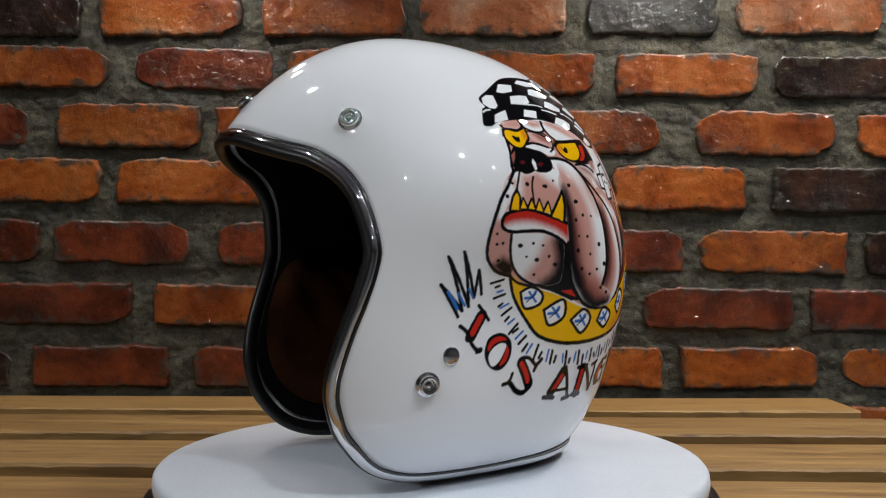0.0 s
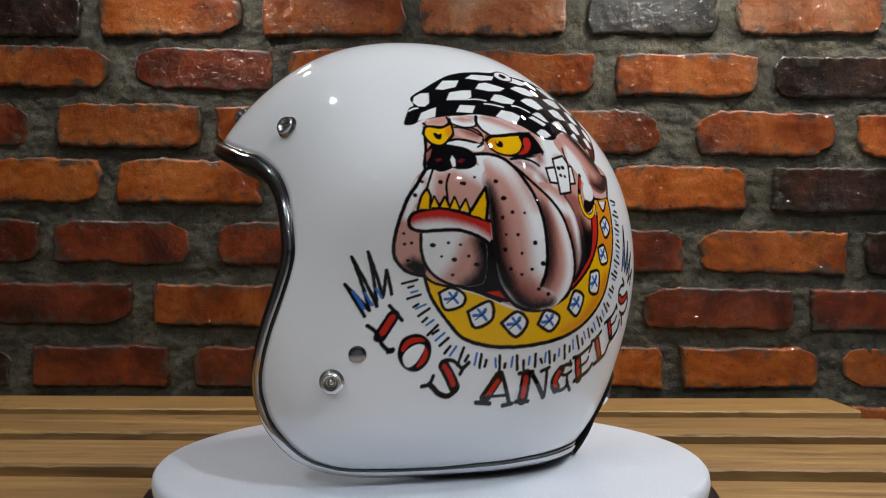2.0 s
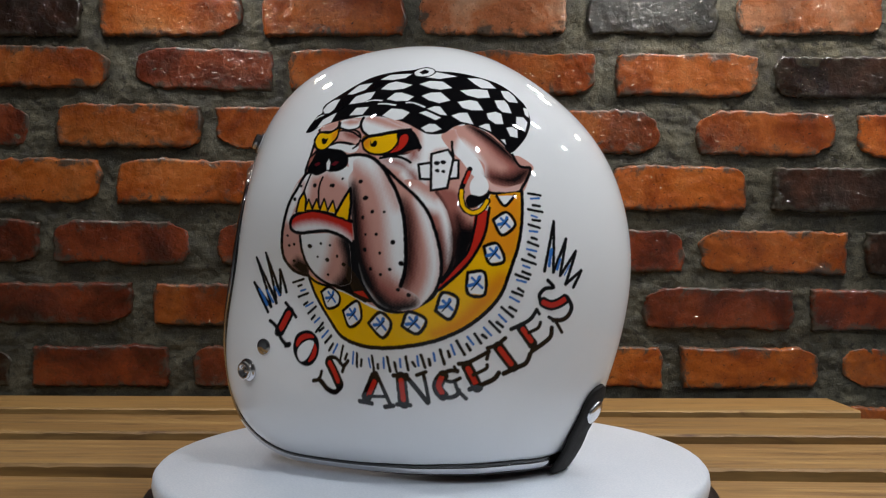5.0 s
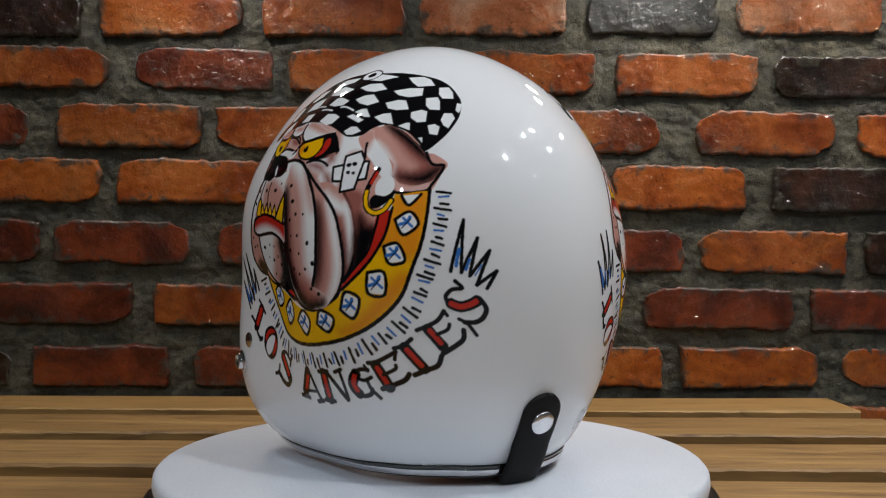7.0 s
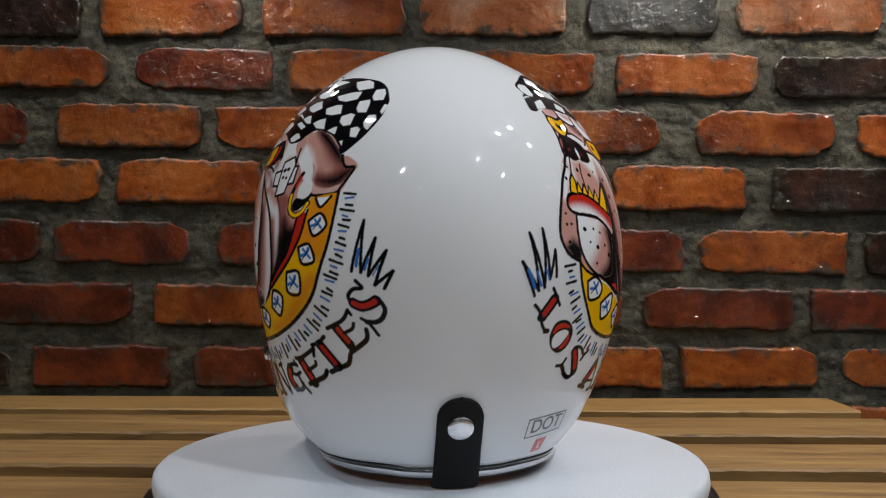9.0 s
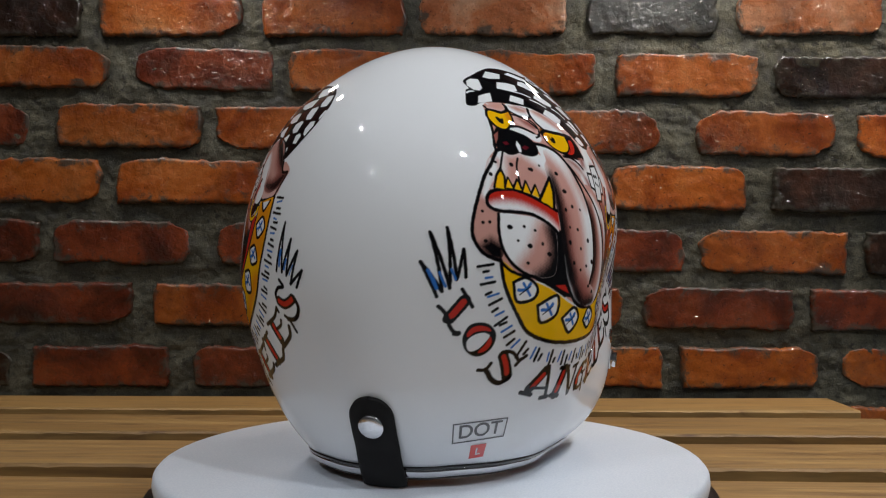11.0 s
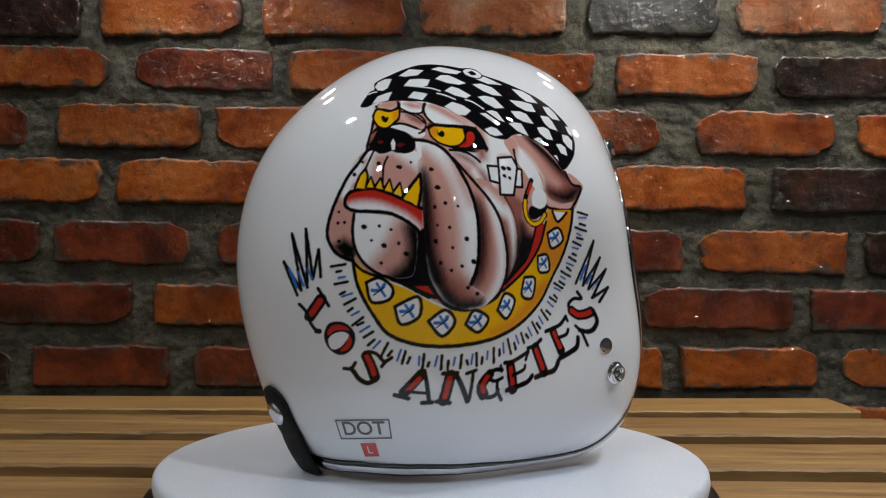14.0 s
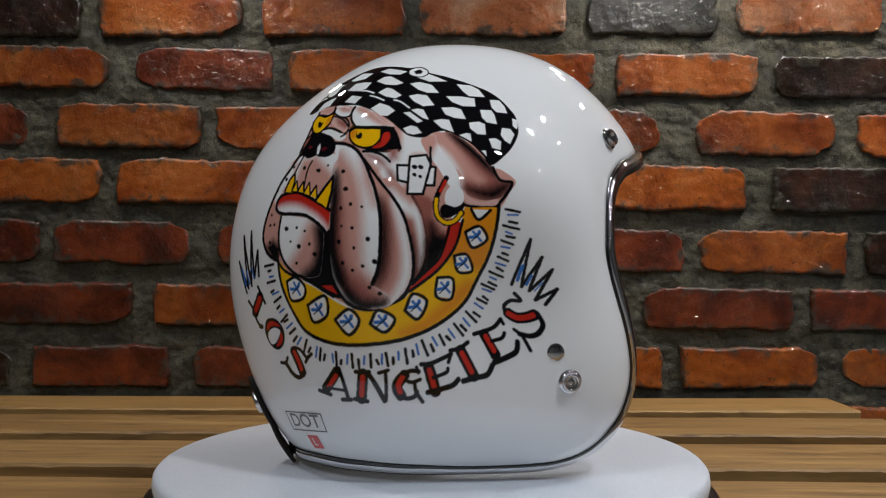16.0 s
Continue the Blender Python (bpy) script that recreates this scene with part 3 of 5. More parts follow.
def ray_marks(ring):
    """Short dashes that stand off the collar all round."""
    rnd = random.Random(11)
    p = spline(ring, False, 12)
    run = np.concatenate([[0], np.cumsum(np.linalg.norm(np.diff(p, axis=0), axis=1))])
    n = int(run[-1] / 1.42)
    for k in range(n):
        at = run[-1] * (k + 0.5 + rnd.uniform(-0.2, 0.2)) / n
        c = np.array([np.interp(at, run, p[:, 0]), np.interp(at, run, p[:, 1])])
        e = np.array([np.interp(at + 0.4, run, p[:, 0]), np.interp(at + 0.4, run, p[:, 1])]) - np.array([np.interp(at - 0.4, run, p[:, 0]), np.interp(at - 0.4, run, p[:, 1])])
        e /= np.linalg.norm(e) + 1e-9
        out = np.array((e[1], -e[0]))
        a, b, blue = ((2.0, 5.8, False), (3.4, 5.2, False), (2.4, 5.0, True))[k % 3]
        a, b = a + rnd.uniform(-0.3, 0.5), b + rnd.uniform(-0.6, 0.4)
        lean = e * rnd.uniform(-0.4, 0.4)
        line("ray_mark", BLUE if blue else BLACK, 0.5 if blue else 0.66, [c + out * a, c + out * b + lean])


def draw():
    fill("head", PINK, 0.10, [(-27.4, 30.9), (-27.8, 25.3), (-28.3, 21.6), (-29.0, 16.4), (-31.5, 13.2), (-33.5, 9.1), (-35.5, 3.8), (-37.2, -1.5), (-37.9, -6.4), (-37.0, -9.7), (-34.2, -12.6), (-30.4, -13.6), (-23.4, -16.6), (-14.7, -17.5), (-9.1, -19.3), (-4.8, -20.4), (1.1, -20.7), (6.2, -19.4), (9.7, -15.7), (13.9, -12.5), (17.6, -5.4), (19.5, 0.2), (20.8, 5.5), (22.8, 7.9), (30.9, 8.1), (34.0, 9.5), (36.3, 13.9), (37.8, 17.1), (33.9, 19.9), (30.9, 20.7), (25.1, 26.6), (14.9, 28.3), (-4.0, 30.5), (-20.5, 32.8)])
    fill("cheek", WHITE_INK, 1.23, [(5.6, 28.4), (13.0, 26.7), (13.9, 21.5), (8.3, 19.6), (6.6, 10.1), (1.7, 13.9), (-5.1, 18.1), (5.1, 20.1)])
    fill("cheek", WHITE_INK, 0.92, [(1.8, 15.9), (4.8, 12.0), (6.5, 7.5), (4.0, 8.7), (0.5, 13.3)])
    fill("head", DEEP, 1.54, [(-4.5, 17.4), (0.5, 16.6), (4.7, 10.0), (8.9, 6.3), (13.9, 5.2), (14.1, 7.7), (7.1, 8.8), (3.6, 13.9)])
    fill("muzzle", WHITE_INK, 0.10, [(-14.9, 19.5), (-8.3, 18.3), (-3.9, 14.0), (-1.4, 10.0), (0.6, 3.7), (-4.5, 3.8), (-12.8, 10.5), (-14.8, 16.7)])
    fill("muzzle", WHITE_INK, 0.10, [(-26.9, 16.1), (-15.5, 16.7), (-12.1, 11.8), (-12.7, 4.1), (-34.2, 4.8), (-31.3, 10.8), (-29.0, 15.6)])
    fill("muzzle", PINK, 1.85, [(-26.4, 14.0), (-21.6, 15.1), (-14.1, 10.6), (-13.4, 4.7), (-27.7, 5.9)])
    fill("muzzle", PINK, 1.54, [(-34.2, 4.8), (-31.9, 9.5), (-29.2, 12.8), (-29.9, 4.7)])
    fill("jaw", PINK, 0.10, [(-31.4, 13.2), (-33.5, 9.2), (-35.4, 3.8), (-37.2, -1.6), (-37.8, -6.5), (-36.9, -9.7), (-34.3, -12.6), (-30.0, -13.8), (-28.3, -7.2), (-30.8, -2.0), (-33.7, 1.1), (-32.5, 5.1), (-28.9, 10.3)])
    fill("jaw", WHITE_INK, 1.23, [(-31.1, 13.2), (-33.5, 7.8), (-35.0, 3.1), (-33.6, 2.4), (-31.7, 7.1), (-29.6, 10.4)])
    fill("jaw", BLACK, 1.54, [(-32.9, -8.6), (-29.3, -10.1), (-28.8, -14.0), (-32.5, -13.5), (-35.6, -10.8)])
    line("jaw", BLACK, 0.85, [(-27.0, 16.2), (-28.9, 15.4), (-31.2, 11.6), (-33.5, 8.3), (-35.5, 3.8), (-37.2, -1.5), (-37.9, -6.4), (-37.0, -9.7), (-34.2, -12.6), (-30.0, -13.7)])
    fill("third_fold", PINK, 0.10, [(5.0, 11.6), (9.2, 8.5), (12.5, 4.8), (14.1, -0.7), (14.1, -6.7), (12.5, -11.0), (10.6, -13.2), (10.7, -7.2), (9.7, -2.0), (7.8, 3.4), (4.3, 8.4), (1.3, 11.6)])
    fill("third_fold", WHITE_INK, 1.23, [(10.3, 6.0), (12.4, 2.9), (13.4, -1.9), (13.2, -6.1), (12.2, -9.0), (12.0, -4.3), (11.3, 0.4)])
    fill("third_fold", DEEP, 1.54, [(7.8, 3.4), (9.7, -2.0), (10.7, -7.2), (10.8, -11.8), (11.9, -10.1), (11.7, -4.3), (10.1, 1.6)])
    fill("third_fold", WHITE_INK, 1.54, [(4.1, 9.1), (7.7, 6.9), (12.5, 3.9), (9.4, 3.8), (5.8, 5.0)])
    line("third_fold", BLACK, 0.77, [(9.9, 8.5), (12.5, 4.8), (14.1, -0.7), (14.1, -6.7), (12.5, -11.0), (10.6, -13.1)])
    fill("neck", DEEP, 1.23, [(10.5, 9.2), (15.0, 8.1), (15.4, 3.6), (19.1, -0.6), (18.9, -3.1), (16.7, -7.3), (15.0, -10.1), (14.3, -6.7), (14.1, -0.7), (12.5, 4.8)])
    fill("third_fold", BLACK, 1.54, [(9.9, -1.7), (11.3, -6.6), (11.1, -12.4), (10.3, -13.0), (10.3, -6.7)])
    fill("neck", BLACK, 2.15, [(14.9, 2.4), (17.1, -0.1), (19.1, -0.9), (18.1, -5.5), (15.6, -9.6), (14.0, -11.3), (14.4, -4.3)])
    fill("neck", BLACK, 1.85, [(14.4, -2.5), (15.9, -3.1), (19.1, -0.9), (18.9, -3.1), (17.0, -7.3), (12.5, -12.1), (14.1, -6.7)])
    fill("second_fold", PINK, 0.10, [(-4.9, 16.1), (-0.8, 12.2), (2.1, 9.6), (4.6, 7.3), (7.7, 3.4), (9.7, -1.9), (10.8, -7.2), (10.7, -11.8), (9.1, -15.8), (5.7, -19.5), (1.1, -20.7), (0.8, -14.3), (1.9, -11.3), (2.3, -6.7), (1.9, 0.4), (0.9, 5.0), (-0.6, 8.9)])
    fill("second_fold", DEEP, 2.15, [(2.1, 5.2), (4.1, 2.2), (5.1, -6.7), (4.5, -12.4), (2.8, -14.7), (2.2, -11.3), (2.5, -3.8)])
    fill("second_fold", WHITE_INK, 1.54, [(4.8, 6.5), (7.7, 2.2), (9.3, -3.2), (10.1, -8.4), (9.7, -12.4), (8.3, -15.8), (5.7, -18.4), (8.0, -12.4), (8.3, -6.7), (7.0, -0.2)])
    fill("second_fold", BLACK, 2.15, [(0.9, 6.5), (3.2, 2.2), (4.0, -4.4), (3.6, -10.1), (1.9, -14.2), (0.8, -14.8), (1.9, -11.3), (2.3, -6.7), (2.0, 0.4)])
    line("second_fold", BLACK, 0.77, [(-4.9, 16.1), (-0.8, 12.2), (2.1, 9.6), (4.6, 7.3), (7.7, 3.4), (9.7, -1.9), (10.8, -7.2), (10.7, -11.8), (9.1, -15.8), (5.7, -19.5)])
    fill("jowl", WHITE_INK, 0.10, [(-14.6, 11.9), (-13.4, 15.3), (-13.1, 18.5), (-7.7, 17.9), (-4.9, 15.4), (-2.6, 12.1), (-0.6, 8.6), (0.9, 5.0), (1.9, 0.4), (2.3, -6.7), (1.9, -11.3), (0.5, -14.3), (4.6, -16.4), (5.4, -18.9), (1.1, -20.3), (-3.6, -20.3), (-7.2, -18.7), (-9.9, -15.0), (-11.8, -8.9), (-12.5, -0.7)])
    fill("jowl", PINK, 2.46, [(-13.9, 16.2), (-10.0, 14.6), (-6.8, 11.1), (-4.3, 5.3), (-3.1, -3.8), (-1.9, -11.4), (3.4, -15.9), (4.5, -18.7), (-1.2, -19.9), (-6.0, -18.3), (-9.8, -13.1), (-11.8, -7.0), (-12.1, 2.4)])
    fill("jowl", PINK, 2.46, [(-5.7, 17.5), (-2.0, 11.3), (-0.3, 5.0), (-3.3, 10.1)])
    fill("jowl", DEEP, 2.46, [(-12.1, 5.6), (-9.2, 2.4), (-8.0, -4.4), (-6.1, -11.6), (-1.3, -14.9), (2.2, -18.2), (-1.8, -19.6), (-7.3, -17.8), (-10.2, -13.1), (-11.8, -7.0)])
    fill("jowl", BLACK, 2.46, [(-13.0, 9.5), (-11.8, 5.6), (-11.2, -0.7), (-9.9, -8.8), (-7.3, -12.9), (-7.9, -15.4), (-10.2, -13.1), (-11.7, -8.8), (-12.5, -2.6)])
    fill("jowl", BLACK, 2.15, [(-7.3, -14.8), (-4.2, -16.9), (-1.2, -19.6), (2.2, -19.3), (4.5, -17.8), (2.8, -19.9), (-1.8, -20.2), (-5.4, -18.8)])
    fill("jowl", WHITE_INK, 0.77, [(-11.2, -9.8), (-9.2, -14.6), (-6.0, -18.7), (-3.0, -20.2), (-4.8, -20.2), (-8.2, -17.9), (-10.5, -14.4)])
    fill("jowl", WHITE_INK, 0.62, [(1.1, -20.2), (4.5, -19.5), (7.4, -17.8), (6.3, -19.5), (4.0, -20.4)])
    fill("jowl", BLACK, 1.85, [(-13.2, 11.5), (-11.5, 8.1), (-10.8, 0.5), (-9.5, -8.1), (-6.7, -15.3), (-9.2, -14.9), (-11.8, -8.2), (-12.6, 1.8)])
    fill("jowl", BLACK, 1.85, [(-6.0, -17.1), (-2.4, -18.8), (2.2, -18.5), (4.0, -19.3), (-0.0, -20.6), (-4.2, -20.1)])
    line("jowl", BLACK, 0.89, [(-16.0, 19.7), (-11.6, 19.7), (-7.7, 18.3), (-4.9, 15.7), (-2.6, 12.4), (-0.6, 8.9), (0.9, 5.0), (1.9, 0.4), (2.3, -6.7), (1.9, -11.3), (0.8, -14.5)])
    line("jowl", BLACK, 0.85, [(-12.5, -3.8), (-11.5, -9.8), (-9.8, -15.0), (-6.6, -18.9), (-3.6, -20.5), (1.1, -20.9), (4.6, -20.2), (7.4, -18.4), (10.0, -14.7)])
    fill("mouth", BLACK, 0.10, [(-15.8, -2.9), (-13.0, -4.2), (-12.2, -7.0), (-10.8, -13.2), (-7.2, -18.7), (-9.8, -19.0), (-15.3, -17.6), (-19.7, -16.6), (-16.0, -13.6)])
    fill("chin", WHITE_INK, 0.10, [(-30.9, -2.0), (-25.7, -1.5), (-18.6, -1.6), (-15.8, -2.9), (-13.8, -4.6), (-13.5, -13.4), (-15.3, -15.5), (-19.7, -16.3), (-22.8, -15.8), (-26.6, -13.9), (-29.4, -10.8), (-30.8, -6.5)])
    fill("chin", PINK, 2.46, [(-18.6, -2.2), (-13.8, -5.1), (-13.9, -14.1), (-19.7, -16.1), (-24.3, -14.5), (-21.8, -9.9), (-20.9, -7.2)])
    fill("chin", BLACK, 2.15, [(-16.5, -3.2), (-13.0, -4.6), (-11.2, -13.2), (-12.5, -15.9), (-19.0, -16.3), (-16.0, -12.9), (-15.2, -8.3)])
    fill("chin", BLACK, 2.77, [(-15.5, -3.5), (-13.0, -4.6), (-12.5, -14.6), (-19.0, -16.5), (-15.3, -12.9), (-14.5, -8.3)])
    line("chin", BLACK, 0.77, [(-30.9, -2.0), (-30.8, -6.5), (-29.4, -10.8), (-26.6, -13.9), (-22.8, -15.8), (-19.0, -16.4), (-14.6, -17.5), (-9.2, -19.1)])
    fill("lip", RED, 0.10, [(-33.7, 1.1), (-32.9, 3.4), (-29.6, 4.6), (-25.4, 5.0), (-20.5, 3.9), (-15.8, 2.4), (-13.0, 1.5), (-13.0, -4.2), (-15.8, -2.6), (-20.7, -0.9), (-25.7, -0.8), (-30.7, -1.2), (-33.1, -0.3)])
    fill("lip", WHITE_INK, 1.54, [(-33.3, -0.2), (-29.8, 1.0), (-24.8, 1.2), (-20.6, 0.3), (-16.5, -1.1), (-13.1, -3.5), (-13.1, -4.2), (-15.8, -2.7), (-20.7, -1.0), (-25.7, -0.8), (-30.7, -1.2)])
    line("lip", BLACK, 0.85, [(-13.0, 1.5), (-15.8, 2.4), (-20.5, 3.9), (-25.4, 5.0), (-29.6, 4.6), (-32.9, 3.4), (-33.9, 1.1), (-33.2, -0.4), (-30.7, -1.2), (-25.7, -0.9), (-20.7, -0.9), (-15.8, -2.6), (-13.3, -4.2)])
    fill("tooth", YELLOW, 0.10, [(-31.5, 4.9), (-30.4, 8.4), (-28.9, 10.5), (-28.1, 8.3), (-28.1, 4.8)], True)
    line("tooth", BLACK, 0.62, [(-31.5, 4.9), (-30.4, 8.4), (-28.9, 10.5), (-28.1, 8.3), (-28.4, 5.1), (-27.2, 8.1), (-26.0, 5.4), (-24.5, 8.0), (-23.3, 5.1), (-22.0, 7.9), (-20.8, 4.7), (-19.1, 7.3), (-18.1, 4.0)])
    fill("tooth", YELLOW, 0.10, [(-28.1, 5.3), (-27.2, 7.6), (-26.3, 5.3)], True)
    fill("tooth", YELLOW, 0.10, [(-25.6, 5.3), (-24.5, 7.4), (-23.6, 5.1)], True)
    fill("tooth", YELLOW, 0.10, [(-23.1, 4.9), (-22.0, 7.3), (-21.0, 4.6)], True)
    fill("tooth", YELLOW, 0.10, [(-20.5, 4.4), (-19.1, 6.7), (-18.3, 3.9)], True)
    fill("tooth", YELLOW, 0.10, [(-17.9, 3.6), (-15.8, 7.4), (-13.8, 10.1), (-13.4, 6.3), (-14.0, 2.2), (-15.8, 2.7)], True)
    line("tooth", BLACK, 0.77, [(-18.1, 3.8), (-15.8, 7.4), (-13.7, 10.3), (-13.3, 6.3), (-13.8, 2.0)])
    line("muzzle", BLACK, 0.54, [(-26.9, 15.8), (-28.1, 12.7), (-29.1, 9.7)])
    line("muzzle", BLACK, 0.54, [(-22.9, 14.1), (-23.9, 11.1), (-23.7, 5.8)])
    line("head", BLACK, 0.77, [(-27.6, 28.5), (-27.9, 25.1), (-28.2, 21.1), (-28.9, 17.8), (-29.0, 15.6)])
    line("ear", BLACK, 0.69, [(17.6, 28.9), (22.8, 27.0), (27.7, 23.3), (31.3, 20.0)])
    line("brow", BLACK, 0.62, [(-27.6, 21.0), (-26.7, 22.5), (-25.6, 22.8)])
    fill("nose", BLACK, 0.10, [(-27.5, 19.1), (-25.4, 20.8), (-22.7, 22.1), (-18.5, 22.2), (-16.0, 20.3), (-15.1, 18.4), (-15.8, 16.4), (-18.5, 15.4), (-20.6, 16.3), (-21.3, 17.2), (-22.0, 15.8), (-25.1, 14.8), (-27.1, 16.0), (-27.8, 17.7)])
    fill("nose", WHITE_INK, 0.46, [(-22.3, 19.4), (-21.6, 19.3), (-21.2, 16.6), (-22.0, 16.6)])
    fill("brow", WHITE_INK, 0.10, [(-26.6, 31.5), (-20.9, 31.6), (-21.5, 29.0), (-25.5, 28.8)])
    fill("brow", PINK, 1.23, [(-25.9, 31.7), (-21.0, 31.9), (-21.2, 30.6), (-25.4, 30.7)])
    line("brow", BLACK, 0.69, [(-27.6, 30.3), (-25.5, 28.8), (-21.4, 28.9), (-20.4, 31.3)])
    fill("brow", WHITE_INK, 0.10, [(-20.4, 31.3), (-18.4, 31.9), (-13.5, 31.7), (-13.6, 28.4), (-18.2, 28.9)])
    fill("brow", PINK, 1.23, [(-19.1, 31.9), (-13.5, 31.6), (-13.5, 30.1), (-18.7, 30.9)])
    line("brow", BLACK, 0.69, [(-20.0, 31.7), (-20.0, 30.4), (-18.2, 28.9), (-13.6, 28.6)])
    fill("brow", PINK, 0.62, [(-20.7, 28.3), (-13.1, 26.9), (-12.5, 24.8), (-15.1, 24.4), (-19.3, 25.3)])
    fill("brow", WHITE_INK, 0.92, [(-22.1, 24.4), (-15.8, 23.9), (-13.0, 21.9), (-18.5, 22.4)])
    line("brow", BLACK, 0.69, [(-22.4, 23.2), (-20.3, 24.4), (-16.1, 23.8), (-13.6, 22.4)])
    line("brow", BLACK, 0.62, [(-17.7, 28.1), (-15.3, 28.1), (-12.8, 26.4), (-12.5, 23.7), (-14.3, 22.0)])
    fill("brow", WHITE_INK, 0.10, [(-12.4, 31.4), (-8.4, 31.5), (-3.0, 29.6), (2.2, 27.1), (-3.1, 26.4), (-8.4, 25.6), (-11.1, 27.1), (-12.5, 29.7)])
    fill("brow", PINK, 1.54, [(-11.9, 31.6), (-7.0, 31.3), (-1.7, 29.3), (2.2, 27.1), (-3.7, 28.4)])
    line("brow", BLACK, 0.77, [(-12.6, 31.9), (-12.7, 29.7), (-11.1, 26.8), (-8.4, 25.5), (-3.1, 26.2), (2.1, 26.3)])
    fill("eye", YELLOW, 0.10, [(-27.4, 27.1), (-25.1, 28.0), (-19.8, 29.3), (-20.7, 26.2), (-21.6, 24.3), (-24.2, 22.6), (-26.3, 23.5), (-27.4, 25.4)], True)
    fill("eye", ORANGE, 1.23, [(-22.1, 28.5), (-19.8, 29.3), (-20.7, 26.2), (-21.7, 26.4)])
    line("eye", BLACK, 0.77, [(-19.8, 29.3), (-25.0, 27.8), (-27.2, 27.1), (-27.5, 25.4), (-26.4, 23.3), (-24.1, 22.5), (-21.8, 24.1), (-20.7, 26.2), (-20.2, 28.9)])
    fill("pupil", BLACK, 0.10, [(-25.4, 26.7), (-23.8, 26.8), (-23.1, 25.7), (-24.0, 24.6), (-25.1, 25.2)])
    fill("eye", BLACK, 0.10, [(-11.7, 25.3), (-8.4, 25.6), (-3.1, 25.8), (2.1, 26.1), (4.0, 24.1), (5.3, 20.9), (4.8, 19.6), (3.8, 20.5), (1.9, 19.0), (-1.9, 18.7), (-8.3, 19.4), (-10.9, 21.5)], True)
    fill("eye", YELLOW, 0.10, [(-9.3, 24.8), (-5.7, 25.0), (-1.6, 24.9), (-1.9, 22.3), (-3.2, 20.5), (-5.7, 19.7), (-8.6, 20.6), (-10.6, 22.6)])
    fill("eye", ORANGE, 1.23, [(-11.1, 24.5), (-8.7, 24.9), (-8.3, 23.0), (-8.6, 20.8), (-10.8, 22.4)])
    fill("eye", RED, 0.10, [(0.1, 24.8), (1.7, 24.3), (1.2, 21.5), (-0.6, 19.7), (-3.3, 19.2), (-1.6, 21.0), (-0.4, 23.0)])
    fill("pupil", BLACK, 0.10, [(-9.1, 23.3), (-8.7, 24.0), (-8.0, 23.2), (-7.2, 23.5), (-7.3, 22.1), (-8.3, 21.9), (-9.0, 22.3)])
    fill("cheek", DEEP, 1.85, [(2.2, 20.8), (4.5, 20.1), (4.4, 18.0), (2.7, 17.0)])
    line("cheek", BLACK, 0.69, [(-5.7, 18.2), (-3.2, 18.5), (-0.7, 18.3), (1.2, 17.6), (2.7, 16.6)])
    fill("ear", WHITE_INK, 0.10, [(10.7, 24.9), (14.8, 26.9), (18.2, 22.0), (22.0, 16.5), (22.8, 10.9), (19.4, 13.4), (16.3, 17.4), (12.5, 21.3)])
    fill("ear", PINK, 1.54, [(8.7, 24.7), (14.5, 27.9), (15.6, 24.7), (13.7, 20.0), (10.4, 21.2)])
    fill("ear", PINK, 0.10, [(14.8, 26.9), (19.1, 28.9), (22.8, 27.0), (27.7, 23.3), (31.2, 19.8), (33.2, 17.0), (36.9, 16.7), (35.1, 13.1), (32.7, 11.4), (28.9, 10.6), (24.7, 11.4), (23.0, 13.0), (22.8, 16.6), (20.1, 19.2), (17.5, 21.9)])
    fill("ear", WHITE_INK, 1.54, [(16.2, 23.2), (20.2, 20.0), (22.9, 15.1), (22.2, 11.9), (19.7, 15.5), (17.2, 19.6)])
    fill("ear", DEEP, 1.85, [(19.1, 28.9), (24.2, 26.4), (30.5, 20.5), (33.2, 17.0), (36.5, 16.2), (34.1, 12.6), (28.9, 10.7), (24.4, 11.8), (24.1, 15.3), (27.8, 14.2), (29.8, 16.6), (25.7, 20.6)])
    fill("ear", BLACK, 2.15, [(24.6, 13.2), (29.0, 11.4), (33.1, 11.8), (36.5, 16.2), (33.8, 15.6), (30.2, 13.7)])
    fill("ear", BLACK, 1.54, [(18.3, 28.5), (22.8, 27.4), (28.6, 23.4), (31.3, 20.2), (33.3, 17.4), (29.5, 19.6), (24.6, 23.6), (20.3, 26.6)])
    fill("ear", PALE, 0.10, [(23.4, 12.7), (25.4, 10.8), (28.8, 10.2), (32.9, 11.4), (32.4, 9.6), (25.2, 8.9)])
    line("ear", BLACK, 0.77, [(31.5, 20.3), (33.5, 16.9), (36.8, 16.5), (35.6, 13.5), (33.8, 10.8), (31.9, 9.0), (24.4, 8.6), (23.1, 10.3), (22.6, 12.9)])
    line("ear", BLACK, 0.62, [(13.7, 22.9), (13.8, 20.7), (14.2, 18.7)])
    fill("collar", YELLOW, 0.10, [(-29.7, -13.6), (-28.3, -17.9), (-25.9, -21.9), (-21.9, -26.2), (-17.3, -29.9), (-11.0, -30.6), (-4.6, -30.0), (2.1, -28.7), (8.8, -27.1), (15.0, -24.8), (20.7, -21.8), (25.3, -17.5), (28.2, -10.5), (30.7, -5.4), (32.1, -0.3), (32.9, 5.0), (33.3, 8.9), (25.9, 8.1), (24.0, 7.8), (23.3, 3.0), (21.7, -1.6), (19.1, -6.4), (16.4, -10.2), (11.2, -14.4), (8.1, -17.8), (1.1, -21.0), (-6.2, -20.7), (-14.7, -18.1), (-23.4, -16.6)])
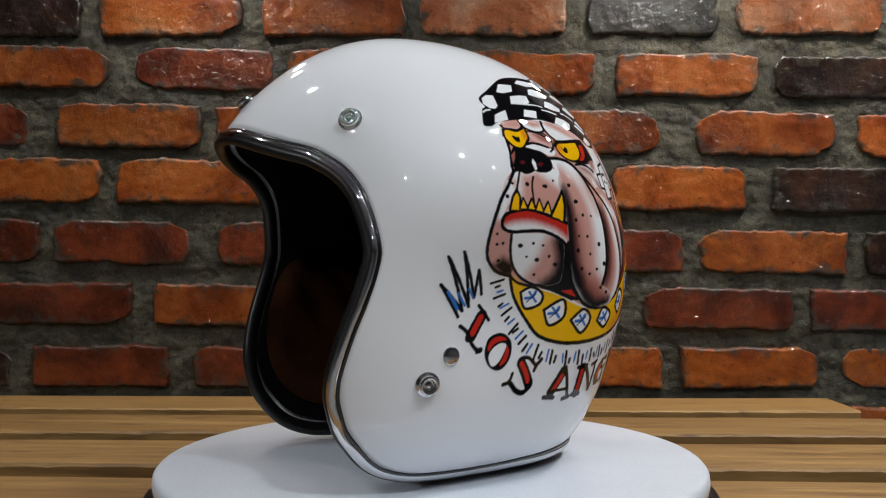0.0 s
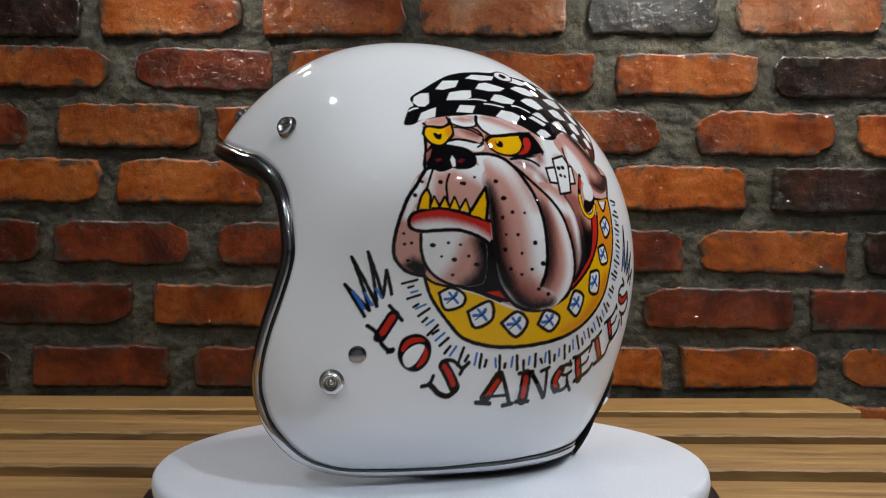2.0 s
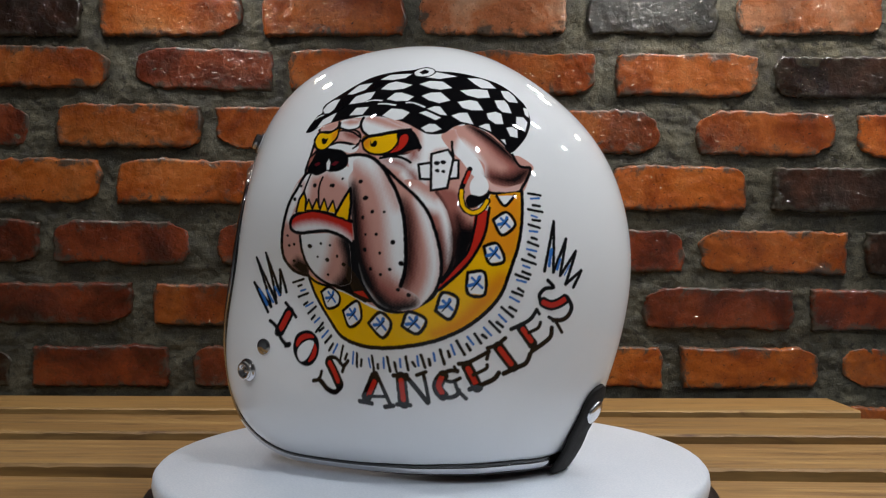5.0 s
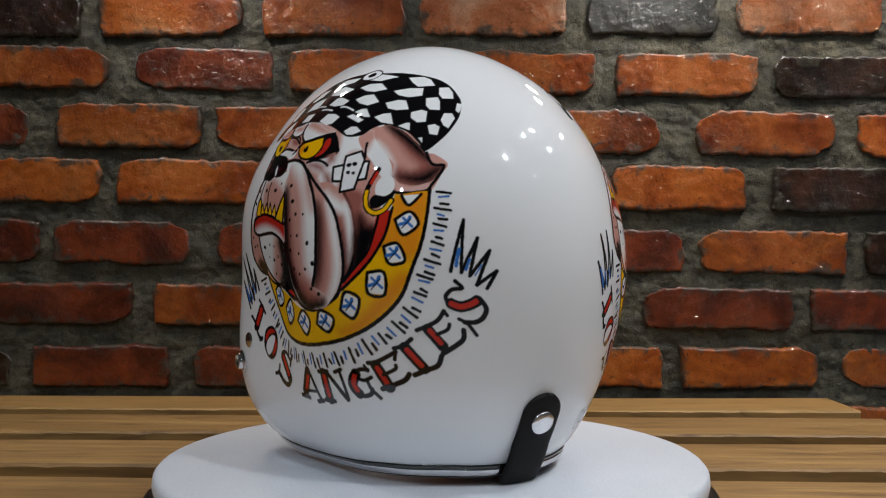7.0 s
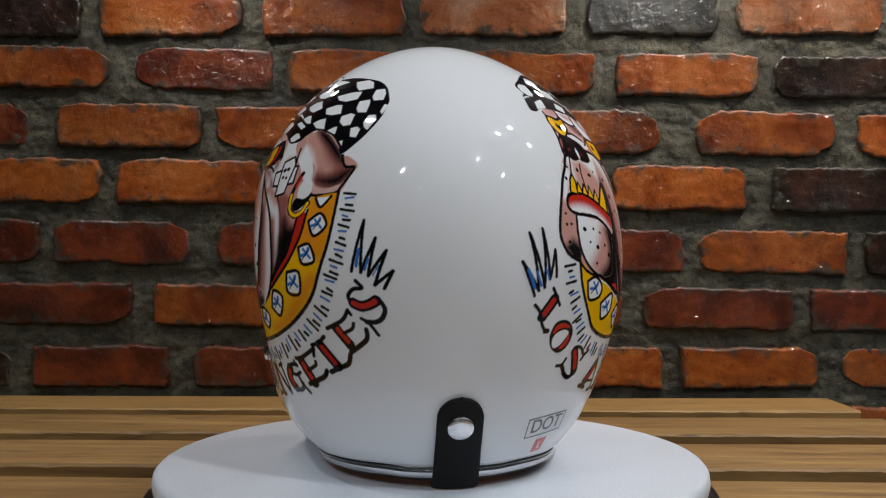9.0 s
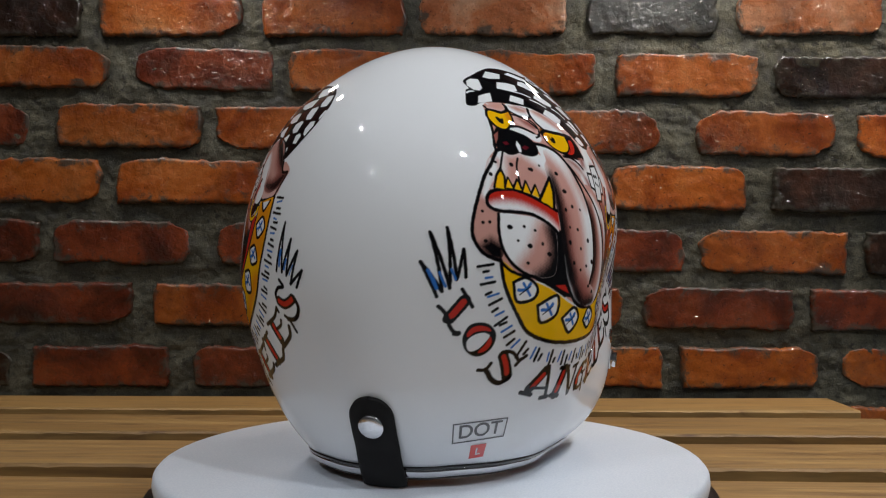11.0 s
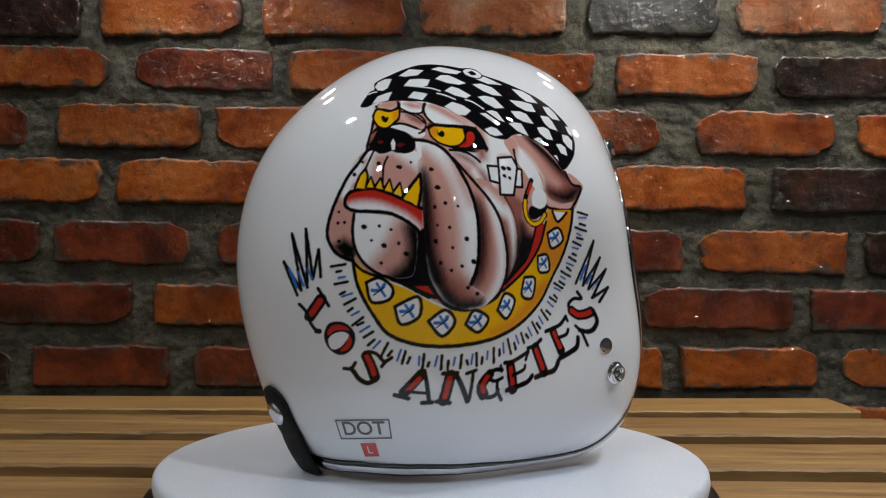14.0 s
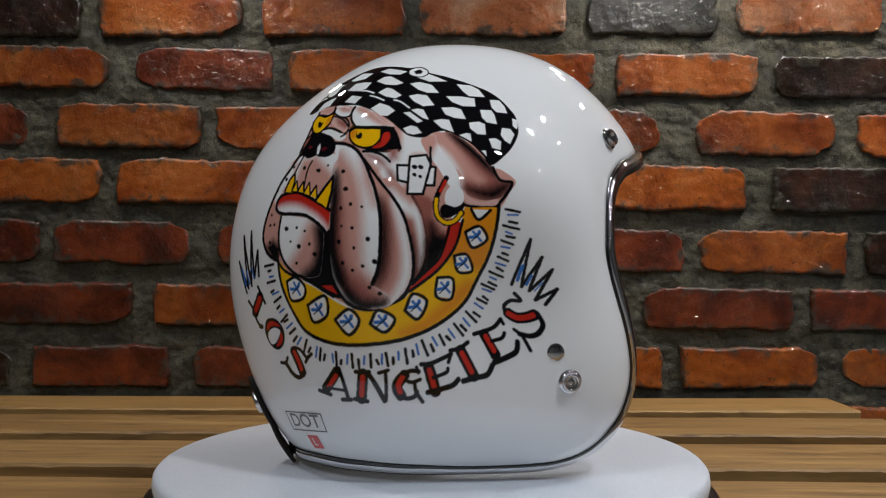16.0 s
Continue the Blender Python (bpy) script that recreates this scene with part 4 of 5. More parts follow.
    fill("collar", ORANGE, 2.46, [(32.1, -0.3), (32.9, 5.0), (33.3, 8.9), (24.5, 8.0), (23.3, 3.0), (21.7, -1.6), (20.8, -5.4), (29.2, -8.4)])
    fill("collar", ORANGE, 2.15, [(8.2, -25.5), (15.2, -21.7), (24.7, -12.5), (27.2, -14.1), (21.3, -20.0), (13.8, -25.0)])
    fill("collar_lining", RED, 0.10, [(19.8, 2.9), (23.6, 3.6), (22.5, -1.5), (19.7, -6.4), (15.8, -10.6), (10.3, -15.1), (11.0, -13.3), (14.3, -9.7), (17.5, -6.4), (18.8, -3.1)])
    line("collar_lining", BLACK, 0.69, [(23.7, 4.6), (23.2, 2.5), (22.2, -1.8), (19.6, -6.5), (16.1, -10.5), (10.3, -15.2)])
    line("collar_lining", BLACK, 0.62, [(20.2, 2.9), (19.3, -1.1), (17.5, -6.3), (14.3, -9.8), (10.8, -13.5)])
    fill("collar_lining", RED, 0.10, [(-13.2, -17.2), (-9.8, -16.5), (-7.8, -18.6), (-11.8, -18.0)])
    line("collar_lining", BLACK, 0.62, [(-13.5, -17.3), (-11.1, -18.1), (-7.2, -18.8)])
    line("collar", BLACK, 0.85, [(-29.7, -13.6), (-28.3, -17.9), (-25.9, -21.9), (-21.9, -26.2), (-17.4, -29.7), (-11.0, -30.6), (-4.6, -30.0), (2.1, -28.7), (8.8, -27.1), (15.0, -24.8), (20.7, -21.5), (25.3, -17.1), (28.6, -10.5), (30.9, -5.4), (32.3, -0.3), (33.1, 5.0), (33.4, 9.6)])
    line("collar", BLACK, 0.69, [(-29.6, -13.8), (-26.7, -15.8), (-21.3, -16.7)])
    fill("ring_ball", WHITE_INK, 0.10, [(18.6, 10.6), (19.7, 12.7), (21.7, 13.8), (23.3, 12.4), (23.8, 10.0), (22.5, 8.2), (20.2, 7.3), (18.8, 8.3)])
    fill("ring_ball", BLACK, 0.10, [(17.4, 6.6), (18.6, 8.0), (21.4, 7.7), (23.6, 8.8), (23.7, 7.5), (21.4, 5.5), (19.3, 4.4), (17.8, 4.8)])
    line("earring", BLACK, 1.23, [(18.7, 15.0), (17.1, 11.5), (16.1, 8.1), (16.6, 5.3)])
    line("earring", BLACK, 1.46, [(16.3, 8.4), (16.3, 6.3), (17.1, 4.3), (19.2, 3.2), (21.6, 4.2), (23.3, 6.6)])
    line("earring", RED, 0.69, [(18.5, 14.2), (17.3, 11.2)])
    line("earring", YELLOW, 0.77, [(16.3, 8.9), (16.3, 6.3), (17.1, 4.3), (19.2, 3.2), (21.6, 4.2), (23.1, 6.4)])
    fill("plaster", WHITE_INK, 0.10, [(5.0, 16.1), (8.3, 16.6), (8.4, 12.1), (5.5, 12.1)])
    line("plaster", BLACK, 0.62, [(8.3, 16.5), (4.9, 16.0), (5.5, 12.0), (8.4, 11.9)])
    fill("plaster", WHITE_INK, 0.10, [(13.2, 17.4), (15.4, 17.4), (15.5, 12.4), (13.0, 12.1)])
    line("plaster", BLACK, 0.62, [(13.0, 17.4), (15.6, 17.4), (15.5, 12.4), (13.0, 12.1)])
    fill("plaster", WHITE_INK, 0.10, [(8.3, 19.1), (12.7, 20.3), (14.1, 17.9), (12.6, 9.6), (8.4, 8.9)])
    line("plaster", BLACK, 0.62, [(8.2, 19.0), (12.7, 20.4), (14.2, 17.9), (12.6, 9.6), (8.4, 8.9), (8.2, 19.0)])
    collar_stud([(-25.3, -18.5), (-22.0, -16.8), (-18.4, -18.5), (-18.8, -21.5), (-23.2, -22.9)])
    collar_stud([(-17.1, -22.9), (-11.8, -19.4), (-10.7, -23.8), (-14.8, -26.7)])
    collar_stud([(-8.4, -24.6), (-4.8, -21.3), (-1.9, -23.7), (-4.4, -27.5)])
    collar_stud([(0.9, -24.0), (2.6, -20.5), (6.8, -22.2), (4.6, -25.6)])
    collar_stud([(9.2, -20.1), (11.0, -15.9), (14.6, -17.6), (12.5, -22.1)])
    collar_stud([(17.2, -11.4), (21.4, -11.5), (21.1, -16.8), (17.0, -16.3)])
    collar_stud([(21.6, -5.2), (25.2, -4.6), (26.8, -8.9), (22.8, -9.4)])
    collar_stud([(24.5, 1.5), (28.4, 3.5), (30.6, 0.2), (26.6, -2.5)])
    collar_stud([(25.9, 7.8), (31.2, 8.2), (28.0, 5.2)])
    freckles([(-30.0, 12.1), (-25.3, 12.0), (-19.3, 11.5), (-16.4, 13.2), (-10.8, 12.0), (-9.0, 7.5), (-32.0, 8.5), (9.8, 16.4), (11.4, 16.7), (10.0, 14.3), (11.6, 14.1), (-25.4, 11.9), (-20.0, 11.6), (-31.9, 8.3), (-9.3, 7.4), (-6.9, 3.8), (-9.6, 2.4), (-3.6, 3.6), (-8.7, -2.0), (-5.6, -2.0), (-8.9, -5.9), (-4.6, -6.7), (-1.1, -4.0), (-7.3, -10.7), (-4.4, -12.0), (-1.9, -10.6), (1.2, -9.1), (-27.8, -5.0), (-23.7, -4.3), (-20.5, -4.8), (-25.4, -8.1), (-21.9, -8.9), (-18.2, -7.8), (-16.0, -10.0), (-22.1, -13.2), (-35.2, -1.8), (-35.1, -4.7), (-33.3, -4.4), (-34.2, -9.3), (0.2, -15.4), (2.8, -16.5), (-19.3, 11.6)])
    fill("brow", PALE, 0.10, [(-27.2, 29.6), (-25.3, 31.4), (-21.8, 32.1), (-21.1, 29.9), (-23.5, 28.6), (-25.8, 28.8)])
    fill("brow", PINK, 0.90, [(-25.9, 30.6), (-23.0, 32.1), (-21.4, 31.6), (-21.6, 30.2), (-24.0, 29.9)])
    fill("brow", WHITE_INK, 0.10, [(-20.3, 31.0), (-19.6, 32.4), (-15.3, 31.9), (-13.4, 30.3), (-13.6, 28.8), (-16.7, 28.4), (-19.7, 29.7)])
    fill("brow", PINK, 0.90, [(-19.0, 31.4), (-17.0, 31.9), (-13.9, 31.0), (-14.2, 30.1), (-16.9, 30.2)])
    fill("brow", WHITE_INK, 0.10, [(-12.6, 30.2), (-11.6, 31.9), (-8.7, 31.9), (-2.5, 28.7), (2.0, 25.7), (-2.5, 26.3), (-7.1, 25.7), (-10.2, 25.8), (-12.1, 27.5)])
    fill("brow", PINK, 1.20, [(-11.6, 31.3), (-8.7, 31.7), (-2.8, 28.7), (0.5, 26.6), (-3.3, 27.3), (-7.9, 29.3)])
    fill("brow", PALE, 0.10, [(-19.8, 26.1), (-19.2, 28.2), (-15.0, 27.1), (-12.6, 25.3), (-12.8, 23.5), (-16.2, 24.2)])
    fill("brow", DEEP, 1.00, [(-18.0, 27.4), (-15.0, 26.9), (-12.7, 25.3), (-13.8, 24.7), (-16.3, 25.7)])
    fill("brow", WHITE_INK, 0.10, [(-22.7, 23.1), (-19.8, 24.1), (-15.7, 23.1), (-12.5, 22.4), (-13.2, 20.8), (-15.4, 20.6), (-18.3, 22.0)])
    line("brow", BLACK, 0.54, [(-27.2, 29.6), (-25.6, 28.7), (-23.2, 28.6), (-20.9, 29.9), (-20.9, 32.0)])
    line("brow", BLACK, 0.54, [(-20.2, 31.4), (-19.9, 29.7), (-16.7, 28.2), (-13.6, 28.6), (-13.2, 30.7)])
    line("brow", BLACK, 0.67, [(-12.8, 31.9), (-13.0, 29.5), (-12.0, 27.1), (-10.2, 25.4)])
    line("brow", BLACK, 0.54, [(-20.1, 28.5), (-18.1, 28.2), (-15.0, 27.1), (-12.4, 25.1)])
    line("brow", BLACK, 0.54, [(-22.3, 23.8), (-19.8, 24.3), (-17.8, 24.1), (-14.9, 23.2)])
    line("brow", BLACK, 0.54, [(-14.2, 21.9), (-12.8, 22.8), (-12.4, 24.2)])
    fill("eye", YELLOW, 0.10, [(-27.7, 27.0), (-26.7, 28.7), (-23.5, 28.0), (-21.5, 28.7), (-20.3, 29.0), (-20.6, 26.4), (-22.3, 24.8), (-23.7, 23.1), (-26.1, 23.5), (-27.5, 25.2)], True)
    fill("eye", ORANGE, 0.80, [(-21.9, 28.0), (-20.3, 29.2), (-20.4, 26.2), (-21.9, 25.7)])
    fill("pupil", BLACK, 0.10, [(-25.6, 26.5), (-25.0, 24.9), (-23.8, 24.6), (-23.3, 26.4), (-24.2, 26.3), (-24.9, 26.8)])
    line("eye", BLACK, 0.67, [(-28.2, 26.7), (-26.9, 29.1), (-22.7, 28.7), (-20.4, 29.8)])
    line("eye", BLACK, 0.54, [(-28.2, 26.7), (-27.4, 24.6), (-25.7, 22.7), (-23.5, 22.7), (-21.8, 24.3), (-20.2, 26.0), (-20.2, 29.3)])
    fill("eye", YELLOW, 0.10, [(-11.4, 23.7), (-10.2, 24.9), (-7.1, 24.8), (-1.6, 25.2), (-1.4, 22.8), (-2.9, 20.5), (-5.6, 19.6), (-8.6, 20.1), (-10.8, 21.9)], True)
    fill("eye", ORANGE, 0.90, [(-11.4, 23.9), (-10.2, 24.7), (-9.1, 23.9), (-9.5, 21.5), (-10.8, 21.9)])
    fill("eye", BLACK, 0.10, [(-1.6, 25.6), (2.0, 25.9), (4.2, 23.5), (4.8, 20.8), (1.8, 19.8), (-2.6, 19.2), (-1.1, 21.4)])
    fill("eye", RED, 0.10, [(-0.5, 24.3), (1.2, 24.8), (1.6, 22.8), (0.0, 20.4), (-2.6, 19.5), (-1.0, 21.1)])
    fill("pupil", BLACK, 0.10, [(-9.2, 23.7), (-8.6, 22.8), (-7.9, 23.6), (-7.1, 23.2), (-7.1, 22.0), (-7.9, 21.6), (-8.9, 22.1)])
    line("eye", BLACK, 0.94, [(-11.6, 23.9), (-10.0, 25.0), (-6.3, 25.3), (-1.8, 25.9), (1.6, 26.1), (3.7, 23.8), (5.0, 20.8)])
    line("eye", BLACK, 0.54, [(-11.6, 23.9), (-10.8, 21.4), (-8.6, 19.8), (-5.3, 19.1), (-2.3, 19.3), (1.4, 19.9)])
    fill("nose", BLACK, 0.10, [(-28.5, 16.6), (-28.4, 19.7), (-27.0, 22.1), (-23.0, 23.0), (-19.0, 22.0), (-16.0, 20.4), (-15.5, 18.0), (-16.8, 16.0), (-20.1, 15.4), (-22.2, 15.9), (-24.2, 15.0), (-27.3, 15.6)], True)
    fill("nose", WHITE_INK, 0.10, [(-22.2, 18.2), (-21.6, 19.5), (-20.9, 18.3), (-21.0, 16.3), (-21.8, 16.2)])
    fill("nose", DEEP, 0.10, [(-28.4, 17.7), (-28.2, 20.4), (-26.6, 21.7), (-27.4, 19.3)])
    fill("nose", MAROON, 0.10, [(-26.3, 18.4), (-24.9, 18.9), (-24.2, 18.2), (-25.6, 17.6)])
    fill("nose", MAROON, 0.10, [(-20.6, 17.7), (-19.3, 18.6), (-18.0, 18.2), (-19.4, 17.1)])
    fill("cap", BLACK, 0.10, [(-32.5, 30.0), (-32.5, 31.5), (-30.5, 36.3), (-29.1, 37.4), (-29.5, 40.1), (-28.1, 42.0), (-24.3, 44.6), (-20.5, 47.3), (-15.9, 50.0), (-11.1, 51.3), (-5.6, 51.7), (-0.9, 51.8), (1.5, 52.7), (4.7, 53.0), (6.9, 51.2), (13.4, 51.3), (20.3, 50.9), (27.5, 49.7), (32.6, 47.0), (36.2, 43.2), (38.4, 39.6), (39.1, 33.7), (37.4, 28.4), (34.8, 24.4), (31.0, 20.8), (28.6, 23.4), (25.1, 26.5), (20.6, 28.3), (17.6, 29.0), (14.2, 27.7), (11.4, 25.4), (7.3, 24.9), (4.7, 26.0), (0.9, 28.3), (-3.0, 30.0), (-7.0, 31.3), (-12.3, 32.5), (-16.9, 32.4), (-21.0, 32.4), (-27.4, 31.6), (-30.3, 30.0)])
    fill("check", WHITE_INK, 0.10, [(-21.4, 43.8), (-18.2, 47.5), (-13.3, 47.2), (-15.2, 44.2), (-19.3, 43.3)])
    fill("check", WHITE_INK, 0.10, [(-19.4, 38.7), (-17.7, 41.9), (-14.1, 42.4), (-11.1, 42.3), (-11.9, 39.4), (-13.9, 38.3)])
    fill("check", WHITE_INK, 0.10, [(-17.8, 33.8), (-16.1, 36.4), (-13.5, 36.1), (-11.8, 35.8), (-13.3, 33.2)])
    fill("check", WHITE_INK, 0.10, [(-29.0, 38.6), (-28.2, 40.9), (-26.1, 42.3), (-23.7, 42.2), (-24.6, 37.9), (-26.0, 36.7), (-27.8, 36.9)])
    fill("check", WHITE_INK, 0.10, [(-28.9, 31.3), (-27.5, 34.2), (-25.0, 35.4), (-23.0, 36.1), (-24.0, 32.5), (-26.6, 31.8)])
    fill("check", WHITE_INK, 0.10, [(-10.8, 48.2), (-8.1, 50.1), (-3.6, 49.8), (-0.6, 49.5), (-2.3, 47.4), (-6.3, 47.0)])
    fill("check", WHITE_INK, 0.10, [(-9.4, 43.0), (-7.5, 45.4), (-5.1, 45.9), (0.5, 43.5), (-1.8, 42.0), (-5.5, 41.8)])
    fill("check", WHITE_INK, 0.10, [(-6.5, 38.0), (-4.3, 40.4), (-2.2, 40.2), (1.7, 38.2), (0.1, 36.6), (-3.4, 36.8)])
    fill("check", WHITE_INK, 0.10, [(-6.8, 31.7), (-4.4, 34.0), (-1.1, 33.4), (1.2, 32.1), (-0.6, 30.0), (-2.8, 29.7)])
    fill("check", WHITE_INK, 0.10, [(4.2, 47.4), (7.2, 50.4), (9.9, 49.9), (14.1, 49.0), (8.6, 46.7)])
    fill("check", WHITE_INK, 0.10, [(2.7, 43.8), (5.6, 45.4), (9.8, 45.4), (12.9, 42.7), (9.3, 41.5), (6.3, 41.9)])
    fill("check", WHITE_INK, 0.10, [(4.0, 38.5), (6.4, 39.9), (9.5, 40.3), (12.6, 37.2), (9.4, 35.8), (6.2, 36.8)])
    fill("check", WHITE_INK, 0.10, [(6.1, 33.5), (8.1, 34.5), (9.7, 34.5), (11.9, 31.5), (10.0, 31.6)])
    fill("check", WHITE_INK, 0.10, [(4.0, 32.0), (5.8, 32.7), (10.2, 30.5), (8.8, 29.6)])
    fill("check", WHITE_INK, 0.10, [(5.0, 26.9), (7.1, 28.3), (8.8, 28.2), (10.6, 26.7), (8.2, 25.6), (6.3, 25.7)])
    fill("check", WHITE_INK, 0.10, [(13.3, 31.5), (15.5, 32.7), (17.9, 33.1), (19.8, 29.2), (16.0, 29.7)])
    fill("check", WHITE_INK, 0.10, [(17.6, 48.9), (22.3, 50.1), (25.3, 49.0), (27.7, 46.2), (22.6, 44.8), (20.3, 46.3)])
    fill("check", WHITE_INK, 0.10, [(15.5, 42.0), (20.3, 43.7), (24.5, 44.3), (25.3, 40.9), (21.4, 39.7), (17.8, 40.3)])
    fill("check", WHITE_INK, 0.10, [(14.9, 36.9), (18.6, 38.3), (21.0, 38.2), (22.9, 34.9), (19.3, 34.3), (16.5, 34.8)])
    fill("check", WHITE_INK, 0.10, [(29.5, 45.4), (32.5, 46.1), (34.5, 43.8), (35.5, 40.9), (32.1, 40.5), (30.4, 42.2)])
    fill("check", WHITE_INK, 0.10, [(26.9, 39.9), (30.4, 40.8), (31.6, 39.0), (32.5, 35.5), (29.4, 35.4), (27.8, 36.9)])
    fill("check", WHITE_INK, 0.10, [(24.0, 33.8), (26.9, 35.0), (28.8, 34.5), (29.3, 30.7), (26.8, 30.3), (24.5, 31.8)])
    fill("check", WHITE_INK, 0.10, [(21.5, 28.7), (23.6, 29.9), (24.7, 29.9), (25.2, 27.4)])
    fill("check", WHITE_INK, 0.10, [(37.2, 39.0), (38.8, 38.7), (38.9, 36.1), (38.6, 34.8), (37.4, 35.9)])
    fill("check", WHITE_INK, 0.10, [(34.1, 34.3), (36.6, 34.5), (37.8, 32.6), (36.5, 28.8), (34.9, 29.7), (33.7, 31.6)])
    fill("check", WHITE_INK, 0.10, [(30.2, 29.4), (32.2, 30.0), (33.8, 29.1), (33.7, 26.2), (31.3, 26.5)])
    fill("check", WHITE_INK, 0.10, [(28.2, 25.0), (29.4, 25.2), (29.7, 23.5)])
    line("check", WHITE_INK, 0.40, [(-13.2, 38.4), (-10.8, 38.4), (-8.0, 37.7)])
    line("check", WHITE_INK, 0.40, [(-8.8, 36.5), (-6.3, 36.1), (-3.4, 35.2)])
    line("check", WHITE_INK, 0.40, [(-0.2, 35.9), (2.0, 35.7), (5.3, 34.1)])
    line("check", WHITE_INK, 0.40, [(-30.6, 35.3), (-29.4, 36.0), (-28.1, 36.2)])
    fill("button", WHITE_INK, 0.10, [(-0.2, 50.2), (1.1, 51.9), (3.6, 52.8), (5.9, 51.9), (6.8, 50.3), (5.4, 48.4), (2.8, 47.9), (0.8, 48.5)])
    fill("button", BLACK, 0.10, [(1.6, 50.2), (3.2, 52.0), (4.7, 51.1), (4.6, 49.7), (2.9, 48.9)])
    line("button", BLACK, 0.40, [(-0.2, 50.2), (1.2, 52.3), (3.6, 53.2), (5.9, 52.3), (6.8, 50.3), (5.3, 48.1), (2.8, 47.6), (0.7, 48.2), (-0.2, 50.2)])
    ray_marks([(-29.7, -13.6), (-28.3, -17.9), (-25.9, -21.9), (-21.9, -26.2), (-17.4, -29.7), (-11.0, -30.6), (-4.6, -30.0), (2.1, -28.7), (8.8, -27.1), (15.0, -24.8), (20.7, -21.5), (25.3, -17.1), (28.6, -10.5), (30.9, -5.4), (32.3, -0.3), (33.1, 5.0), (33.4, 9.6)])
    line("tuft", BLACK, 0.80, [(-43.7, -24.3), (-49.4, -15.7), (-42.8, -22.9), (-48.1, -8.1), (-41.2, -21.9), (-44.1, -6.8), (-40.0, -19.6), (-39.6, -11.9), (-37.9, -18.8)], True)
    line("tuft", BLUE, 0.69, [(-47.3, -17.7), (-44.3, -22.2), (-45.7, -19.8)])
    line("tuft", BLUE, 0.55, [(-44.5, -18.1), (-42.3, -21.6)])
    line("tuft", BLUE, 0.55, [(-41.8, -17.1), (-40.3, -19.6)])
    line("tuft", BLACK, 0.80, [(37.8, -12.0), (42.2, 1.1), (40.4, -12.4), (45.4, -3.8), (42.3, -13.4), (48.1, -7.2), (43.7, -15.8), (49.1, -12.5), (46.0, -16.8)], True)
    line("tuft", BLUE, 0.77, [(40.5, -6.5), (39.3, -10.7)])
    line("tuft", BLUE, 0.55, [(42.9, -9.1), (41.6, -11.8)])
    line("tuft", BLUE, 0.31, [(45.6, -10.8), (43.6, -13.4)])
    line("letter", BLACK, 2.96, [(-36.8, -24.8), (-38.9, -29.3)], True)
    line("letter", RED, 1.88, [(-36.9, -25.1), (-38.6, -28.7)])
    line("letter", BLACK, 0.81, [(-38.1, -21.9), (-36.5, -23.6), (-34.3, -26.0)])
    line("letter", BLACK, 0.81, [(-42.6, -26.7), (-40.7, -28.0), (-39.3, -29.6), (-38.4, -31.1), (-36.9, -32.5), (-35.6, -33.2)])
    line("letter", BLACK, 1.21, [(-36.1, -33.1), (-35.3, -33.0)])
    fill("letter", BLACK, 0.10, [(-33.9, -32.7), (-33.3, -30.5), (-30.9, -29.5), (-28.3, -29.7), (-26.0, -31.3), (-25.2, -33.6), (-25.6, -35.9), (-27.2, -37.6), (-29.3, -37.9), (-31.8, -36.8), (-33.5, -34.7)], True)
    fill("letter", RED, 0.10, [(-33.1, -32.7), (-32.4, -31.1), (-30.5, -30.3), (-28.3, -30.5), (-27.4, -31.2), (-29.3, -31.4), (-31.3, -32.1), (-32.5, -33.5)])
    fill("letter", RED, 0.10, [(-27.0, -32.6), (-26.0, -33.9), (-26.4, -35.8), (-27.8, -36.9), (-28.3, -36.6), (-27.4, -34.7)])
    fill("letter", WHITE_INK, 0.10, [(-32.3, -34.6), (-31.4, -33.0), (-29.5, -32.0), (-27.9, -32.0), (-27.2, -32.5), (-27.6, -34.0), (-28.6, -35.9), (-30.1, -36.9), (-31.4, -36.4)])
    line("letter", BLACK, 0.81, [(-15.1, -35.1), (-16.5, -36.6), (-17.5, -36.1), (-19.2, -35.2), (-21.3, -35.3), (-22.3, -36.7)], True)
    line("letter", BLACK, 0.81, [(-16.2, -36.2), (-16.9, -37.9)])
    line("letter", BLACK, 2.42, [(-21.4, -36.4), (-19.3, -38.8), (-17.8, -40.8)])
    line("letter", RED, 1.35, [(-21.2, -36.6), (-19.5, -38.4), (-18.2, -40.2)])
    line("letter", BLACK, 1.08, [(-17.2, -41.4), (-18.9, -42.8), (-21.2, -42.5), (-23.0, -41.3), (-24.2, -40.5)])
    line("letter", BLACK, 0.81, [(-26.0, -41.0), (-24.2, -40.5), (-23.6, -38.8)])
    line("letter", BLACK, 2.29, [(-7.1, -37.4), (-9.7, -42.6)], True)
    line("letter", RED, 1.21, [(-7.2, -38.4), (-9.0, -41.8)])
    line("letter", BLACK, 0.94, [(-6.6, -36.3), (-5.1, -39.2), (-3.3, -43.0)])
    line("letter", BLACK, 0.67, [(-9.0, -42.1), (-4.1, -41.3)])
    line("letter", BLACK, 0.94, [(-11.6, -43.7), (-8.2, -43.6)])
    line("letter", BLACK, 0.94, [(-4.7, -43.8), (-2.5, -43.2)])
    line("letter", BLACK, 2.42, [(-0.1, -36.3), (0.1, -42.2)], True)
    line("letter", RED, 1.35, [(-0.1, -37.0), (0.1, -41.4)])
    line("letter", BLACK, 0.94, [(-2.0, -36.1), (1.4, -35.5)])
